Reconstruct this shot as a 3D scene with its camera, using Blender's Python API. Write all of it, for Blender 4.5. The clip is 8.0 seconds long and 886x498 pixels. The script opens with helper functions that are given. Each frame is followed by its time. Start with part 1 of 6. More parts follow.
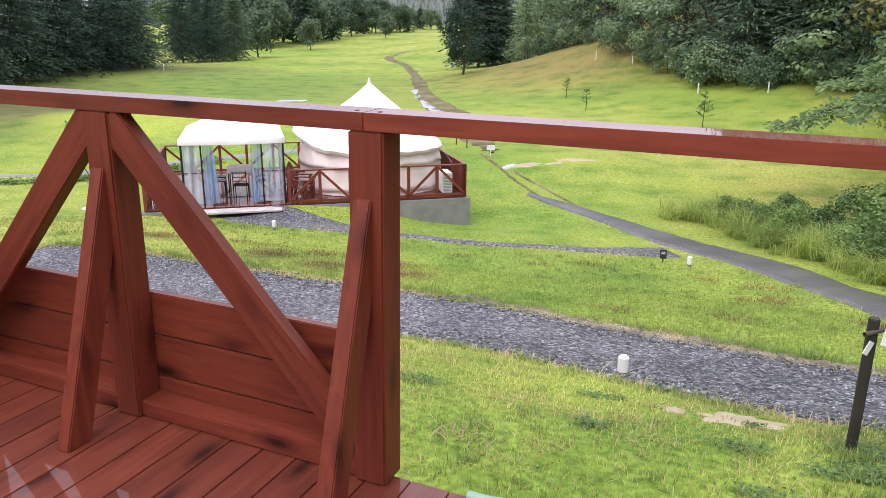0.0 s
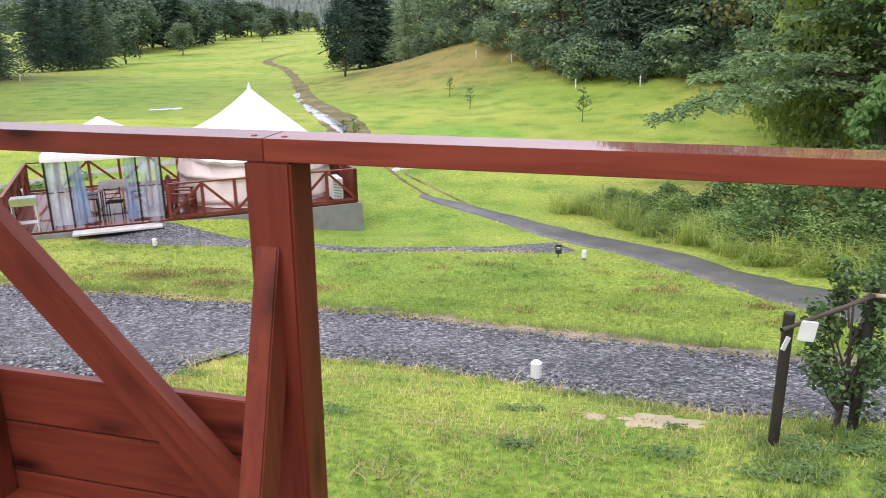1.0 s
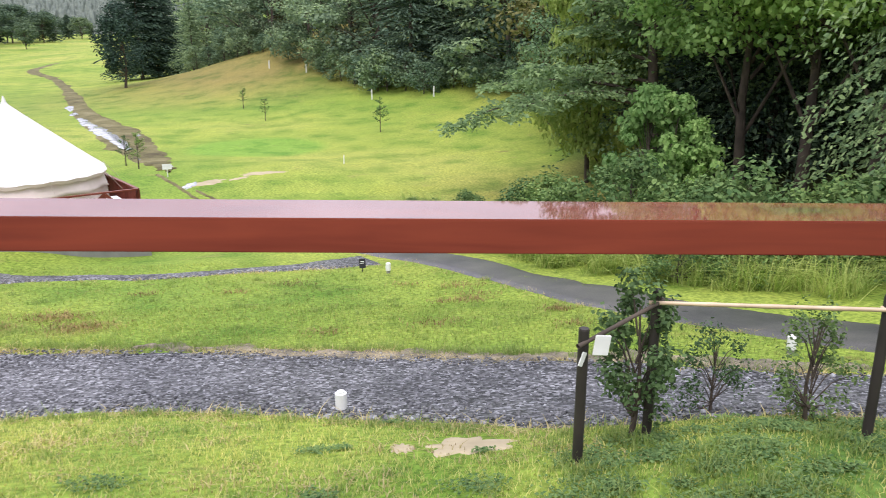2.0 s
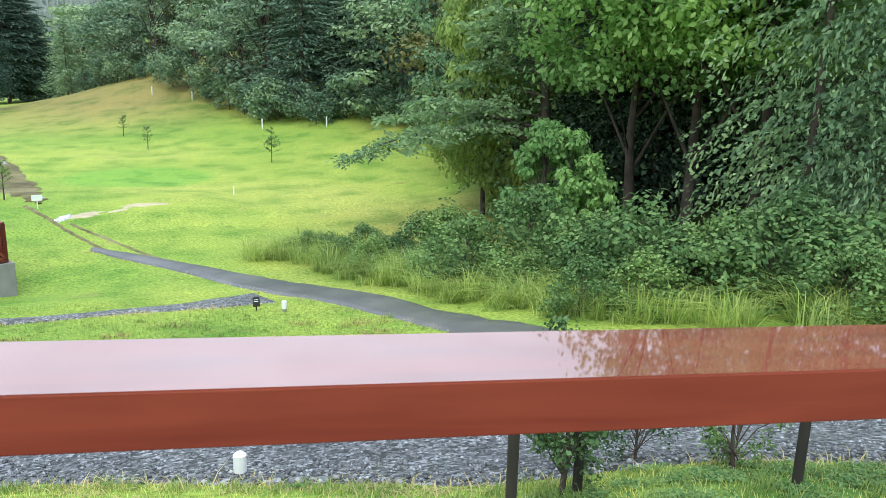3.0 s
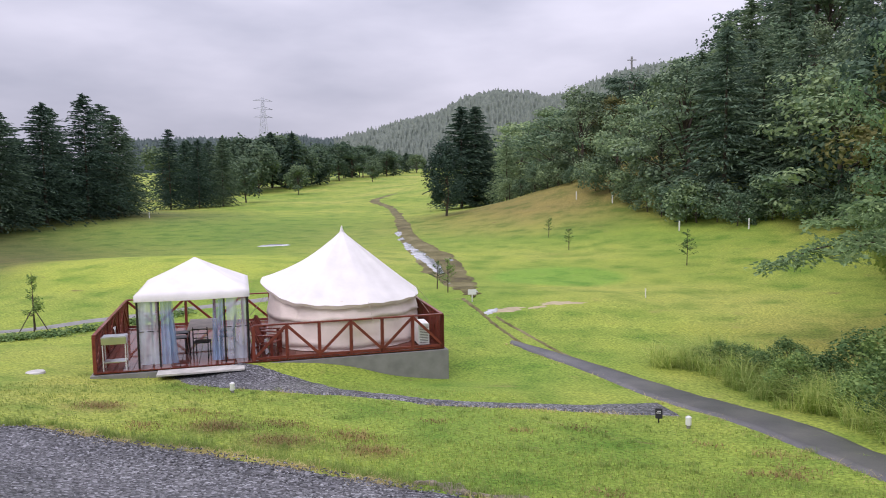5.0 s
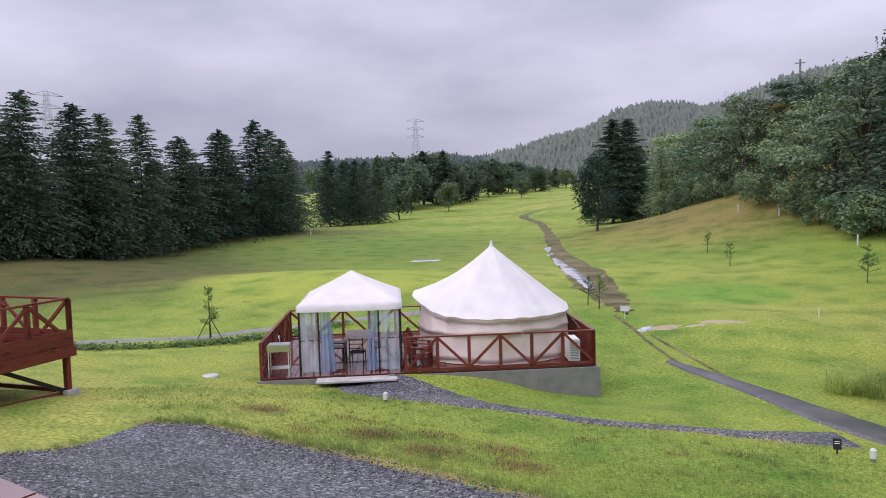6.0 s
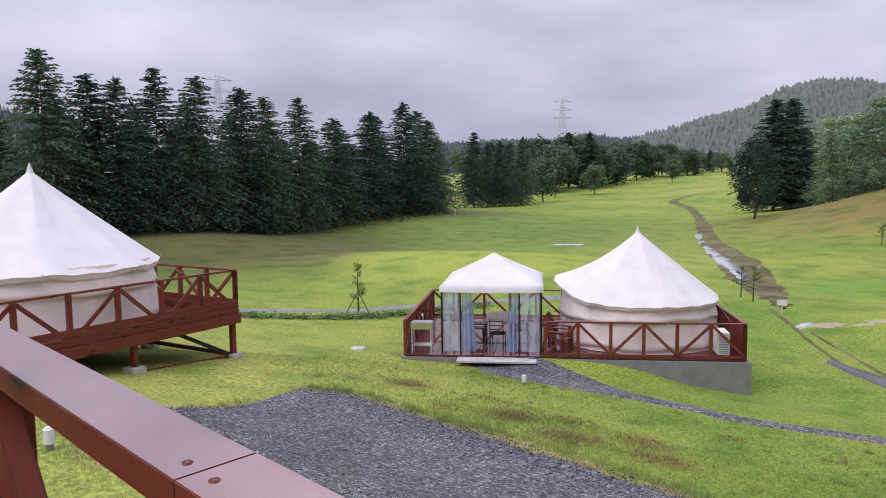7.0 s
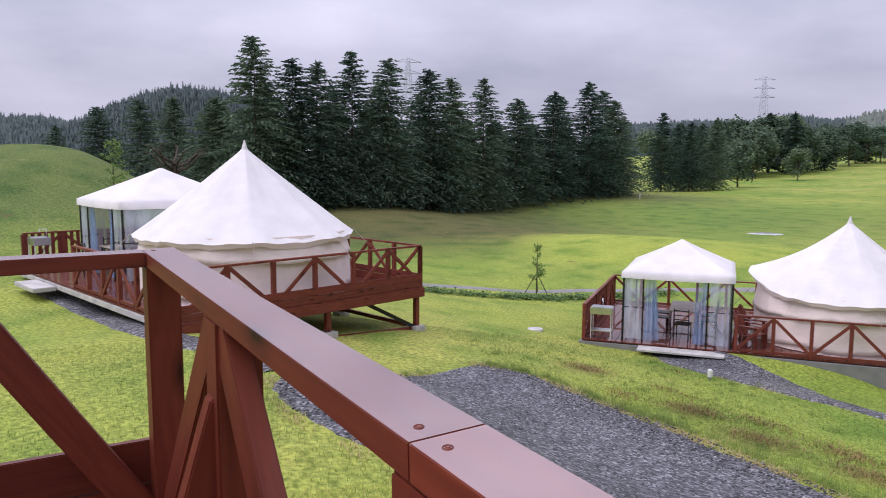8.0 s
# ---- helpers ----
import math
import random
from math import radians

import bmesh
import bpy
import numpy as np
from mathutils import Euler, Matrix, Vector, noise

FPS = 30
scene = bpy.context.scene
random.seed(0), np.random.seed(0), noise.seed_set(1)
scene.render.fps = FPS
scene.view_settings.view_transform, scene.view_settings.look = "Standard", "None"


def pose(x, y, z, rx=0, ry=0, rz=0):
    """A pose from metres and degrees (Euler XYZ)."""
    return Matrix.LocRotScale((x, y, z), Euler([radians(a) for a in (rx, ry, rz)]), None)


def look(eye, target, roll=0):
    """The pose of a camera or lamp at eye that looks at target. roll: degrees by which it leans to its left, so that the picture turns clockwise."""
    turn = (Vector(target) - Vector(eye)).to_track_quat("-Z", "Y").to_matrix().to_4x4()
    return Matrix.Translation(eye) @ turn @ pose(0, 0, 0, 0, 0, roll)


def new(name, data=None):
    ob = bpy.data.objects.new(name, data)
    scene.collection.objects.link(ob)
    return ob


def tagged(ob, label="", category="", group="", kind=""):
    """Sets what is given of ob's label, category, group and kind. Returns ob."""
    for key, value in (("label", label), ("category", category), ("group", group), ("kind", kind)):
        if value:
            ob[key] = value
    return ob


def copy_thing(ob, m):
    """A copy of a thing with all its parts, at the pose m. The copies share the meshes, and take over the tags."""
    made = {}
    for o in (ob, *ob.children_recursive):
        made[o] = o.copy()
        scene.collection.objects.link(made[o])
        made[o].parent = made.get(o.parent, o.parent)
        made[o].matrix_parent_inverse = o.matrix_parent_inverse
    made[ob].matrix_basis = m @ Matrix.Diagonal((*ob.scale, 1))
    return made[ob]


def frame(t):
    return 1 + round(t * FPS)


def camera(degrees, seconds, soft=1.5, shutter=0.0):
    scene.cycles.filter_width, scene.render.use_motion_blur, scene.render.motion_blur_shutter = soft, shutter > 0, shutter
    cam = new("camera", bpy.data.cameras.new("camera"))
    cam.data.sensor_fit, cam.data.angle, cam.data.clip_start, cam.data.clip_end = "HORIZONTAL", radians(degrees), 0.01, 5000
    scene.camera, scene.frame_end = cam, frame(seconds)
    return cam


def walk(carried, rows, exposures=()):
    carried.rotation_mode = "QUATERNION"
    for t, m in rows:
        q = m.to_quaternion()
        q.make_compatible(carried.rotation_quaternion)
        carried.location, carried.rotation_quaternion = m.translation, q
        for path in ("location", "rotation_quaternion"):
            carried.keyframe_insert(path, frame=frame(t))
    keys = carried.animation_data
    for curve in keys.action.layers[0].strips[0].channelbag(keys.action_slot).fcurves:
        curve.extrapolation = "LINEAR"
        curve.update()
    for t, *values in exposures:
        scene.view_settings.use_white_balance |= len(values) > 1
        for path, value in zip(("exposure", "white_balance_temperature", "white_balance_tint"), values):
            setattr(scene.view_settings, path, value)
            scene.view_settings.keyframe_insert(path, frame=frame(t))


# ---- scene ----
cam = camera(62.34, 8.0, soft=0.8, shutter=0.14)
PATH = [
    (0, (0.967, -1.666, 1.288), (0.1981, 0.0939, 0.7304), 0.44),
    (0.5, (0.889, -1.536, 1.285), (0.1874, 0.2524, 0.7266), -0.27),
    (1, (0.746, -1.350, 1.292), (0.2538, 0.5070, 0.7359), -0.67),
    (1.5, (0.721, -1.181, 1.293), (0.4775, 0.7259, 0.7408), -0.50),
    (2, (0.805, -0.941, 1.310), (0.8280, 0.9865, 0.7757), -0.03),
    (2.2, (0.820, -0.831, 1.296), (0.9531, 1.0938, 0.7698), 0.07),
    (3.3, (0.630, -0.489, 1.354), (0.9530, 1.4384, 0.9311), 1.62),
    (3.5, (0.702, -0.533, 1.409), (0.8551, 1.4190, 0.9986), 1.22),
    (4, (0.732, -0.357, 1.396), (0.4553, 1.5921, 1.0463), 0.68),
    (4.5, (0.752, -0.317, 1.433), (0.2083, 1.5878, 1.1594), 0.25),
    (5, (0.775, -0.296, 1.433), (0.0065, 1.5401, 1.2412), -0.67),
    (6.3, (0.714, -0.234, 1.363), (-0.5004, 1.3479, 1.2166), -1.33),
    (6.5, (0.759, -0.296, 1.408), (-0.5131, 1.2393, 1.2531), -1.06),
    (7, (0.780, -0.335, 1.423), (-0.6406, 1.0617, 1.2403), -0.70),
    (7.5, (0.739, -0.357, 1.413), (-0.8297, 0.8662, 1.2013), -0.22),
    (8, (0.710, -0.369, 1.409), (-1.0014, 0.6400, 1.1770), 0.23),
]
walk(cam, [(t, look(eye, aim, roll)) for t, eye, aim, roll in PATH], [(0, 0.45, 6350, 17), (1.5, 0.48, 6350, 16), (2.2, 0.52, 6350, 13), (3.3, 0.70, 5700, -3), (3.5, 0.66, 5750, -2), (4.2, 0.42, 6250, 10), (4.5, 0.3, 6350, 15), (5.2, -0.1, 6250, 20), (6.5, -0.2, 6100, 22), (8, -0.12, 6100, 22)])

# ---------------------------------------------------------------- world and sun
world = bpy.data.worlds.new("overcast_sky")
scene.world = world
world.use_nodes = True
wn, wl = world.node_tree.nodes, world.node_tree.links
wn.clear()
w_out, w_bg = wn.new("ShaderNodeOutputWorld"), wn.new("ShaderNodeBackground")
w_sky = wn.new("ShaderNodeTexSky")
w_sky.sky_type, w_sky.sun_disc = "NISHITA", False
w_sky.sun_elevation, w_sky.sun_rotation = radians(60), radians(196)
w_sky.air_density, w_sky.dust_density = 1.0, 4.0
w_tc, w_map, w_noise, w_ramp = (wn.new(k) for k in ("ShaderNodeTexCoord", "ShaderNodeMapping", "ShaderNodeTexNoise", "ShaderNodeValToRGB"))
w_map.inputs["Scale"].default_value = (1.3, 1.3, 4.2)
w_noise.inputs["Scale"].default_value, w_noise.inputs["Detail"].default_value = 1.7, 5
w_ramp.color_ramp.elements[0].position, w_ramp.color_ramp.elements[0].color = 0.33, (0.47, 0.49, 0.57, 1)
w_ramp.color_ramp.elements[1].position, w_ramp.color_ramp.elements[1].color = 0.68, (0.80, 0.80, 0.88, 1)
w_mix = wn.new("ShaderNodeMix")
w_mix.data_type = "RGBA"
w_mix.inputs[0].default_value = 0.93
w_gain = wn.new("ShaderNodeVectorMath")
w_gain.operation = "SCALE"
w_gain.inputs[3].default_value = 0.10
wl.new(w_sky.outputs[0], w_gain.inputs[0])
wl.new(w_tc.outputs["Generated"], w_map.inputs[0])
wl.new(w_map.outputs[0], w_noise.inputs["Vector"])
wl.new(w_noise.outputs["Fac"], w_ramp.inputs[0])
wl.new(w_gain.outputs[0], w_mix.inputs[6])
wl.new(w_ramp.outputs[0], w_mix.inputs[7])
w_sep, w_lift, w_sum, w_bright = wn.new("ShaderNodeSeparateXYZ"), wn.new("ShaderNodeMath"), wn.new("ShaderNodeMath"), wn.new("ShaderNodeVectorMath")
w_lift.operation, w_lift.use_clamp = "MULTIPLY", False
w_lift.inputs[1].default_value = 1.5
w_sum.inputs[1].default_value = 0.87
w_bright.operation = "SCALE"
wl.new(w_tc.outputs["Generated"], w_sep.inputs[0])
wl.new(w_sep.outputs[2], w_lift.inputs[0])
wl.new(w_lift.outputs[0], w_sum.inputs[0])
wl.new(w_mix.outputs[2], w_bright.inputs[0])
wl.new(w_sum.outputs[0], w_bright.inputs[3])
wl.new(w_bright.outputs[0], w_bg.inputs[0])
w_bg.inputs[1].default_value = 1.0
wl.new(w_bg.outputs[0], w_out.inputs[0])

sun = new("sun", bpy.data.lights.new("sun", "SUN"))
sun.data.energy, sun.data.angle, sun.data.color = 1.5, radians(45), (1.0, 0.97, 0.92)
sun.matrix_world = look((-6, -16, 38), (0, 5, 0))

# ---------------------------------------------------------------- materials


def shader(name, rough=0.7, metal=0.0, coat=0.0, spec=0.5):
    m = bpy.data.materials.new(name)
    m.use_nodes = True
    b = m.node_tree.nodes["Principled BSDF"]
    b.inputs["Roughness"].default_value, b.inputs["Metallic"].default_value = rough, metal
    b.inputs["Coat Weight"].default_value, b.inputs["Specular IOR Level"].default_value = coat, spec
    return m, m.node_tree.nodes, m.node_tree.links, b


def tex(nodes, links, scale, detail=4.0, stretch=(1, 1, 1), coords="Object", rough=0.55):
    tc, mp, n = nodes.new("ShaderNodeTexCoord"), nodes.new("ShaderNodeMapping"), nodes.new("ShaderNodeTexNoise")
    mp.inputs["Scale"].default_value = stretch
    n.inputs["Scale"].default_value, n.inputs["Detail"].default_value, n.inputs["Roughness"].default_value = scale, detail, rough
    links.new(tc.outputs[coords], mp.inputs[0])
    links.new(mp.outputs[0], n.inputs["Vector"])
    return n.outputs["Fac"]


def ramp(nodes, links, fac, *stops):
    r = nodes.new("ShaderNodeValToRGB").color_ramp
    node = [n for n in nodes if n.type == "VALTORGB"][-1]
    while len(r.elements) < len(stops):
        r.elements.new(0.5)
    for e, (p, c) in zip(r.elements, stops):
        e.position, e.color = p, (*c, 1)
    links.new(fac, node.inputs[0])
    return node.outputs[0]


def blend(nodes, links, fac, a, b, mode="MIX"):
    m = nodes.new("ShaderNodeMix")
    m.data_type, m.blend_type = "RGBA", mode
    for sock, v in ((m.inputs[0], fac), (m.inputs[6], a), (m.inputs[7], b)):
        if isinstance(v, (int, float)):
            sock.default_value = v
        elif isinstance(v, tuple):
            sock.default_value = (*v, 1)
        else:
            links.new(v, sock)
    return m.outputs[2]


def bump(nodes, links, b, height, strength=0.3, distance=0.01):
    n = nodes.new("ShaderNodeBump")
    n.inputs["Strength"].default_value, n.inputs["Distance"].default_value = strength, distance
    links.new(height, n.inputs["Height"])
    links.new(n.outputs[0], b.inputs["Normal"])


def plain(name, colour, rough=0.6, metal=0.0, grain=60, vary=0.25, coat=0.0):
    """A painted or moulded surface with faint grain and stains."""
    m, n, l, b = shader(name, rough, metal, coat)
    a = tex(n, l, grain, 3)
    c = tex(n, l, 3.0, 3)
    lo = tuple(v * (1 - vary) for v in colour)
    hi = tuple(min(1, v * (1 + vary * 0.6)) for v in colour)
    col = ramp(n, l, c, (0.3, lo), (0.7, hi))
    l.new(col, b.inputs["Base Color"])
    bump(n, l, b, a, 0.15, 0.003)
    return m


def wood(name, dark, light, wet=0.7, rough=0.55, ior=1.5):
    """Stained timber: grain along each piece's local x, knots, and a film of rain on faces that look up."""
    m, n, l, b = shader(name, rough)
    info = n.new("ShaderNodeObjectInfo")
    tc, add, mp = n.new("ShaderNodeTexCoord"), n.new("ShaderNodeVectorMath"), n.new("ShaderNodeMapping")
    l.new(tc.outputs["Object"], add.inputs[0])
    mul = n.new("ShaderNodeMath")
    mul.operation, mul.inputs[1].default_value = "MULTIPLY", 37.0
    l.new(info.outputs["Random"], mul.inputs[0])
    l.new(mul.outputs[0], add.inputs[1])
    mp.inputs["Scale"].default_value = (1.2, 14, 14)
    l.new(add.outputs[0], mp.inputs[0])
    grain = n.new("ShaderNodeTexNoise")
    grain.inputs["Scale"].default_value, grain.inputs["Detail"].default_value, grain.inputs["Distortion"].default_value = 3.0, 6, 0.6
    l.new(mp.outputs[0], grain.inputs["Vector"])
    mp2 = n.new("ShaderNodeMapping")
    mp2.inputs["Scale"].default_value = (2.4, 7, 7)
    l.new(add.outputs[0], mp2.inputs[0])
    knot = n.new("ShaderNodeTexVoronoi")
    knot.inputs["Scale"].default_value = 1.0
    l.new(mp2.outputs[0], knot.inputs["Vector"])
    base = ramp(n, l, grain.outputs["Fac"], (0.25, dark), (0.75, light))
    spots = ramp(n, l, knot.outputs["Distance"], (0.06, (0.16, 0.14, 0.13)), (0.13, (0.55, 0.5, 0.46)), (0.28, (1, 1, 1)))
    col = blend(n, l, 1.0, base, spots, "MULTIPLY")
    tone = ramp(n, l, info.outputs["Random"], (0.0, (0.82, 0.82, 0.82)), (1.0, (1.12, 1.1, 1.08)))
    col = blend(n, l, 1.0, col, tone, "MULTIPLY")
    l.new(col, b.inputs["Base Color"])
    geo, sep = n.new("ShaderNodeNewGeometry"), n.new("ShaderNodeSeparateXYZ")
    l.new(geo.outputs["Normal"], sep.inputs[0])
    film = n.new("ShaderNodeMapRange")
    film.inputs[1].default_value, film.inputs[2].default_value = 0.6, 0.95
    film.inputs[3].default_value, film.inputs[4].default_value = 0.0, wet
    l.new(sep.outputs[2], film.inputs[0])
    l.new(film.outputs[0], b.inputs["Coat Weight"])
    b.inputs["Coat Roughness"].default_value, b.inputs["Coat IOR"].default_value = 0.03, ior
    b.inputs["Specular IOR Level"].default_value = 0.3
    bump(n, l, b, grain.outputs["Fac"], 0.12, 0.002)
    return m


def leaf(name, a, b_, rough=0.65, soft=0.25):
    """Foliage: two tones leaf by leaf, a tone per plant, and some light through the blade."""
    m, n, l, b = shader(name, rough)
    info, geo = n.new("ShaderNodeObjectInfo"), n.new("ShaderNodeNewGeometry")
    col = ramp(n, l, geo.outputs["Random Per Island"], (0.0, a), (1.0, b_))
    tone = ramp(n, l, info.outputs["Random"], (0.0, (0.56, 0.64, 0.68)), (0.5, (1, 1, 1)), (1.0, (1.34, 1.26, 1.08)))
    col = blend(n, l, 1.0, col, tone, "MULTIPLY")
    patch = ramp(n, l, tex(n, l, 0.5, 3), (0.35, (0.75, 0.78, 0.75)), (0.65, (1.15, 1.12, 1.0)))
    col = blend(n, l, 1.0, col, patch, "MULTIPLY")
    l.new(col, b.inputs["Base Color"])
    b.inputs["Specular IOR Level"].default_value = 0.14
    tr, mix = n.new("ShaderNodeBsdfTranslucent"), n.new("ShaderNodeMixShader")
    l.new(col, tr.inputs[0])
    mix.inputs[0].default_value = soft
    out = n["Material Output"]
    l.new(b.outputs[0], mix.inputs[1])
    l.new(tr.outputs[0], mix.inputs[2])
    l.new(mix.outputs[0], out.inputs[0])
    return m


def turf():
    """Mown fairway: lime and deep greens in drifts, straw and bare patches, mower grain; tree shade tinted on the
    conifer bank.
    """
    m, n, l, b = shader("turf", 0.85, spec=0.2)
    big = tex(n, l, 0.055, 4)
    mid = tex(n, l, 0.5, 5)
    fine = tex(n, l, 14, 5)
    c1 = ramp(n, l, big, (0.36, (0.18, 0.27, 0.042)), (0.5, (0.26, 0.32, 0.058)), (0.66, (0.335, 0.35, 0.085)))
    # Bank tint at (-62, 26): olive rough grass, darkened for the conifers' shade.
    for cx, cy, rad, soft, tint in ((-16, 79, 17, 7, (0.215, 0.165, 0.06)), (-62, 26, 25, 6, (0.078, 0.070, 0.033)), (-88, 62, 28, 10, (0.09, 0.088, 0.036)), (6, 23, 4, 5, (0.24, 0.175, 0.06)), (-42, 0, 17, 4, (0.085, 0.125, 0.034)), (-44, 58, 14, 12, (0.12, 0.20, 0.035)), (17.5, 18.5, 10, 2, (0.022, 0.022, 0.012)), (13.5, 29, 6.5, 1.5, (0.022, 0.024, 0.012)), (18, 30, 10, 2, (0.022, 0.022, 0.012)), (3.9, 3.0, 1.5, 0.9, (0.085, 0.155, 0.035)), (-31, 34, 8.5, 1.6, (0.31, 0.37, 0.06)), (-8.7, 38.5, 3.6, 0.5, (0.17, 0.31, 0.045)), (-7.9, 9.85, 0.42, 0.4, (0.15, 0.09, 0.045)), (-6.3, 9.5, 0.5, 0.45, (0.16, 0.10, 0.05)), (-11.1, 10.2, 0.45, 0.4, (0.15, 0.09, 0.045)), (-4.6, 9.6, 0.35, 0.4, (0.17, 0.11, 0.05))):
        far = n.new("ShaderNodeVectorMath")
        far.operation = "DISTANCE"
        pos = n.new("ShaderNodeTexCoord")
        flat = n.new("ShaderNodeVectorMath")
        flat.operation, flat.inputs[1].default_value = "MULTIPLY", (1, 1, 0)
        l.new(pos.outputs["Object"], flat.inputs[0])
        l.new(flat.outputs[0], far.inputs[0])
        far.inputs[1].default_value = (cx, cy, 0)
        # Weight of the local tint, the conifer bank's tree shade included.
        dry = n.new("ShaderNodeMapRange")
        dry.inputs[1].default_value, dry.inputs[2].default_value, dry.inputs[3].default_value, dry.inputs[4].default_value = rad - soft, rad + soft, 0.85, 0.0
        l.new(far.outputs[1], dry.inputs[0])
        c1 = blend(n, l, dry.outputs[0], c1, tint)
    c2 = ramp(n, l, mid, (0.30, (0.52, 0.70, 0.50)), (0.5, (1, 1, 1)), (0.70, (1.16, 1.09, 1.05)))
    col = blend(n, l, 1.0, c1, c2, "MULTIPLY")
    c3 = ramp(n, l, fine, (0.3, (0.42, 0.50, 0.38)), (0.7, (1.46, 1.40, 1.34)))
    col = blend(n, l, 1.0, col, c3, "MULTIPLY")
    straw = ramp(n, l, tex(n, l, 0.9, 6, rough=0.7), (0.60, (0, 0, 0)), (0.74, (0.5, 0.5, 0.5)))
    col = blend(n, l, straw, col, (0.30, 0.24, 0.09))
    bare = ramp(n, l, tex(n, l, 0.62, 6, (1, 1.7, 1), rough=0.72), (0.64, (0, 0, 0)), (0.72, (0.75, 0.75, 0.75)))
    col = blend(n, l, bare, col, (0.15, 0.105, 0.05))
    l.new(col, b.inputs["Base Color"])
    bump(n, l, b, fine, 0.5, 0.03)
    return m


def stones(name, dark, light, scale, rough=0.75, coat=0.2):
    m, n, l, b = shader(name, rough, coat=coat)
    v = n.new("ShaderNodeTexVoronoi")
    v.inputs["Scale"].default_value = scale
    tc = n.new("ShaderNodeTexCoord")
    l.new(tc.outputs["Object"], v.inputs["Vector"])
    sep = n.new("ShaderNodeSeparateColor")
    l.new(v.outputs["Color"], sep.inputs[0])
    col = ramp(n, l, sep.outputs[0], (0.1, dark), (0.8, light), (0.97, tuple(min(1, c * 2.0) for c in light)))
    damp = ramp(n, l, tex(n, l, 0.8, 4), (0.35, (0.65, 0.65, 0.68)), (0.6, (1.1, 1.1, 1.1)))
    col = blend(n, l, 1.0, col, damp, "MULTIPLY")
    l.new(col, b.inputs["Base Color"])
    b.inputs["Coat Roughness"].default_value = 0.25
    bump(n, l, b, v.outputs["Distance"], 1.0, 0.02)
    return m


def earth(name, wet, dry, pale, spread=0.9):
    """Bare trodden ground: damp and drier soil in drifts, with grit."""
    m, n, l, b = shader(name, 0.9, coat=0.03, spec=0.25)
    col = ramp(n, l, tex(n, l, spread, 7, rough=0.7), (0.34, wet), (0.5, dry), (0.68, pale))
    grit = tex(n, l, 45, 4, rough=0.7)
    col = blend(n, l, 1.0, col, ramp(n, l, grit, (0.3, (0.5, 0.5, 0.5)), (0.7, (1.45, 1.45, 1.45))), "MULTIPLY")
    l.new(col, b.inputs["Base Color"])
    b.inputs["Coat Roughness"].default_value = 0.3
    bump(n, l, b, grit, 0.8, 0.02)
    return m


def asphalt():
    m, n, l, b = shader("asphalt", 0.55, coat=0.35)
    col = ramp(n, l, tex(n, l, 0.7, 6, rough=0.68), (0.3, (0.038, 0.038, 0.040)), (0.5, (0.080, 0.078, 0.076)), (0.7, (0.125, 0.118, 0.108)))
    speck = ramp(n, l, tex(n, l, 120, 2), (0.45, (0.8, 0.8, 0.8)), (0.7, (1.5, 1.5, 1.5)))
    l.new(blend(n, l, 1.0, col, speck, "MULTIPLY"), b.inputs["Base Color"])
    b.inputs["Coat Roughness"].default_value = 0.22
    bump(n, l, b, tex(n, l, 90, 3), 0.4, 0.004)
    return m


def canvas(name, colour, rough=0.85, sheen=0.2, folds=0.5):
    m, n, l, b = shader(name, rough, spec=0.25)
    soil = ramp(n, l, tex(n, l, 1.6, 5), (0.3, tuple(c * 0.86 for c in colour)), (0.7, colour))
    l.new(soil, b.inputs["Base Color"])
    b.inputs["Sheen Weight"].default_value = sheen
    crease = tex(n, l, 2.4, 4, (1, 1, 2.2))
    bump(n, l, b, crease, folds, 0.05)
    tr, mix = n.new("ShaderNodeBsdfTranslucent"), n.new("ShaderNodeMixShader")
    l.new(soil, tr.inputs[0])
    mix.inputs[0].default_value = 0.08
    l.new(b.outputs[0], mix.inputs[1])
    l.new(tr.outputs[0], mix.inputs[2])
    l.new(mix.outputs[0], n["Material Output"].inputs[0])
    return m


def film_glass(name, colour, alpha):
    """Thin clear sheet or netting: part see-through, part bluish film."""
    m, n, l, b = shader(name, 0.25)
    b.inputs["Base Color"].default_value = (*colour, 1)
    ripple = tex(n, l, 3, 3, (1, 1, 0.25))
    veil = ramp(n, l, ripple, (0.35, (alpha * 0.6,) * 3), (0.65, (min(1, alpha * 1.4),) * 3))
    l.new(veil, b.inputs["Alpha"])
    bump(n, l, b, ripple, 0.4, 0.02)
    return m


RED = wood("red_stained_wood", (0.11, 0.019, 0.010), (0.19, 0.038, 0.017), wet=0.35)
# Rain-wet coat; base lighter than RED's puts light into the rail top.
RED_WET_LIT = wood("rain_wet_lit_red_wood", (0.130, 0.024, 0.012), (0.215, 0.045, 0.021), wet=1.0, ior=3.8)
RED_DECK = wood("red_stained_decking", (0.10, 0.019, 0.010), (0.185, 0.040, 0.019), wet=0.7)
RED_OLD = wood("weathered_red_wood", (0.13, 0.026, 0.017), (0.25, 0.062, 0.038), wet=0.4)
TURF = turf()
GRAVEL = stones("crushed_gravel", (0.022, 0.022, 0.026), (0.165, 0.165, 0.175), 26)
MUD = earth("wet_earth", (0.07, 0.055, 0.03), (0.14, 0.125, 0.05), (0.24, 0.21, 0.11), 0.6)
EDGE_SOIL = earth("sandy_soil", (0.10, 0.092, 0.075), (0.20, 0.175, 0.125), (0.38, 0.32, 0.22), 2.6)
SAND = plain("pale_sand", (0.42, 0.35, 0.225), 0.95, grain=80, vary=0.2)
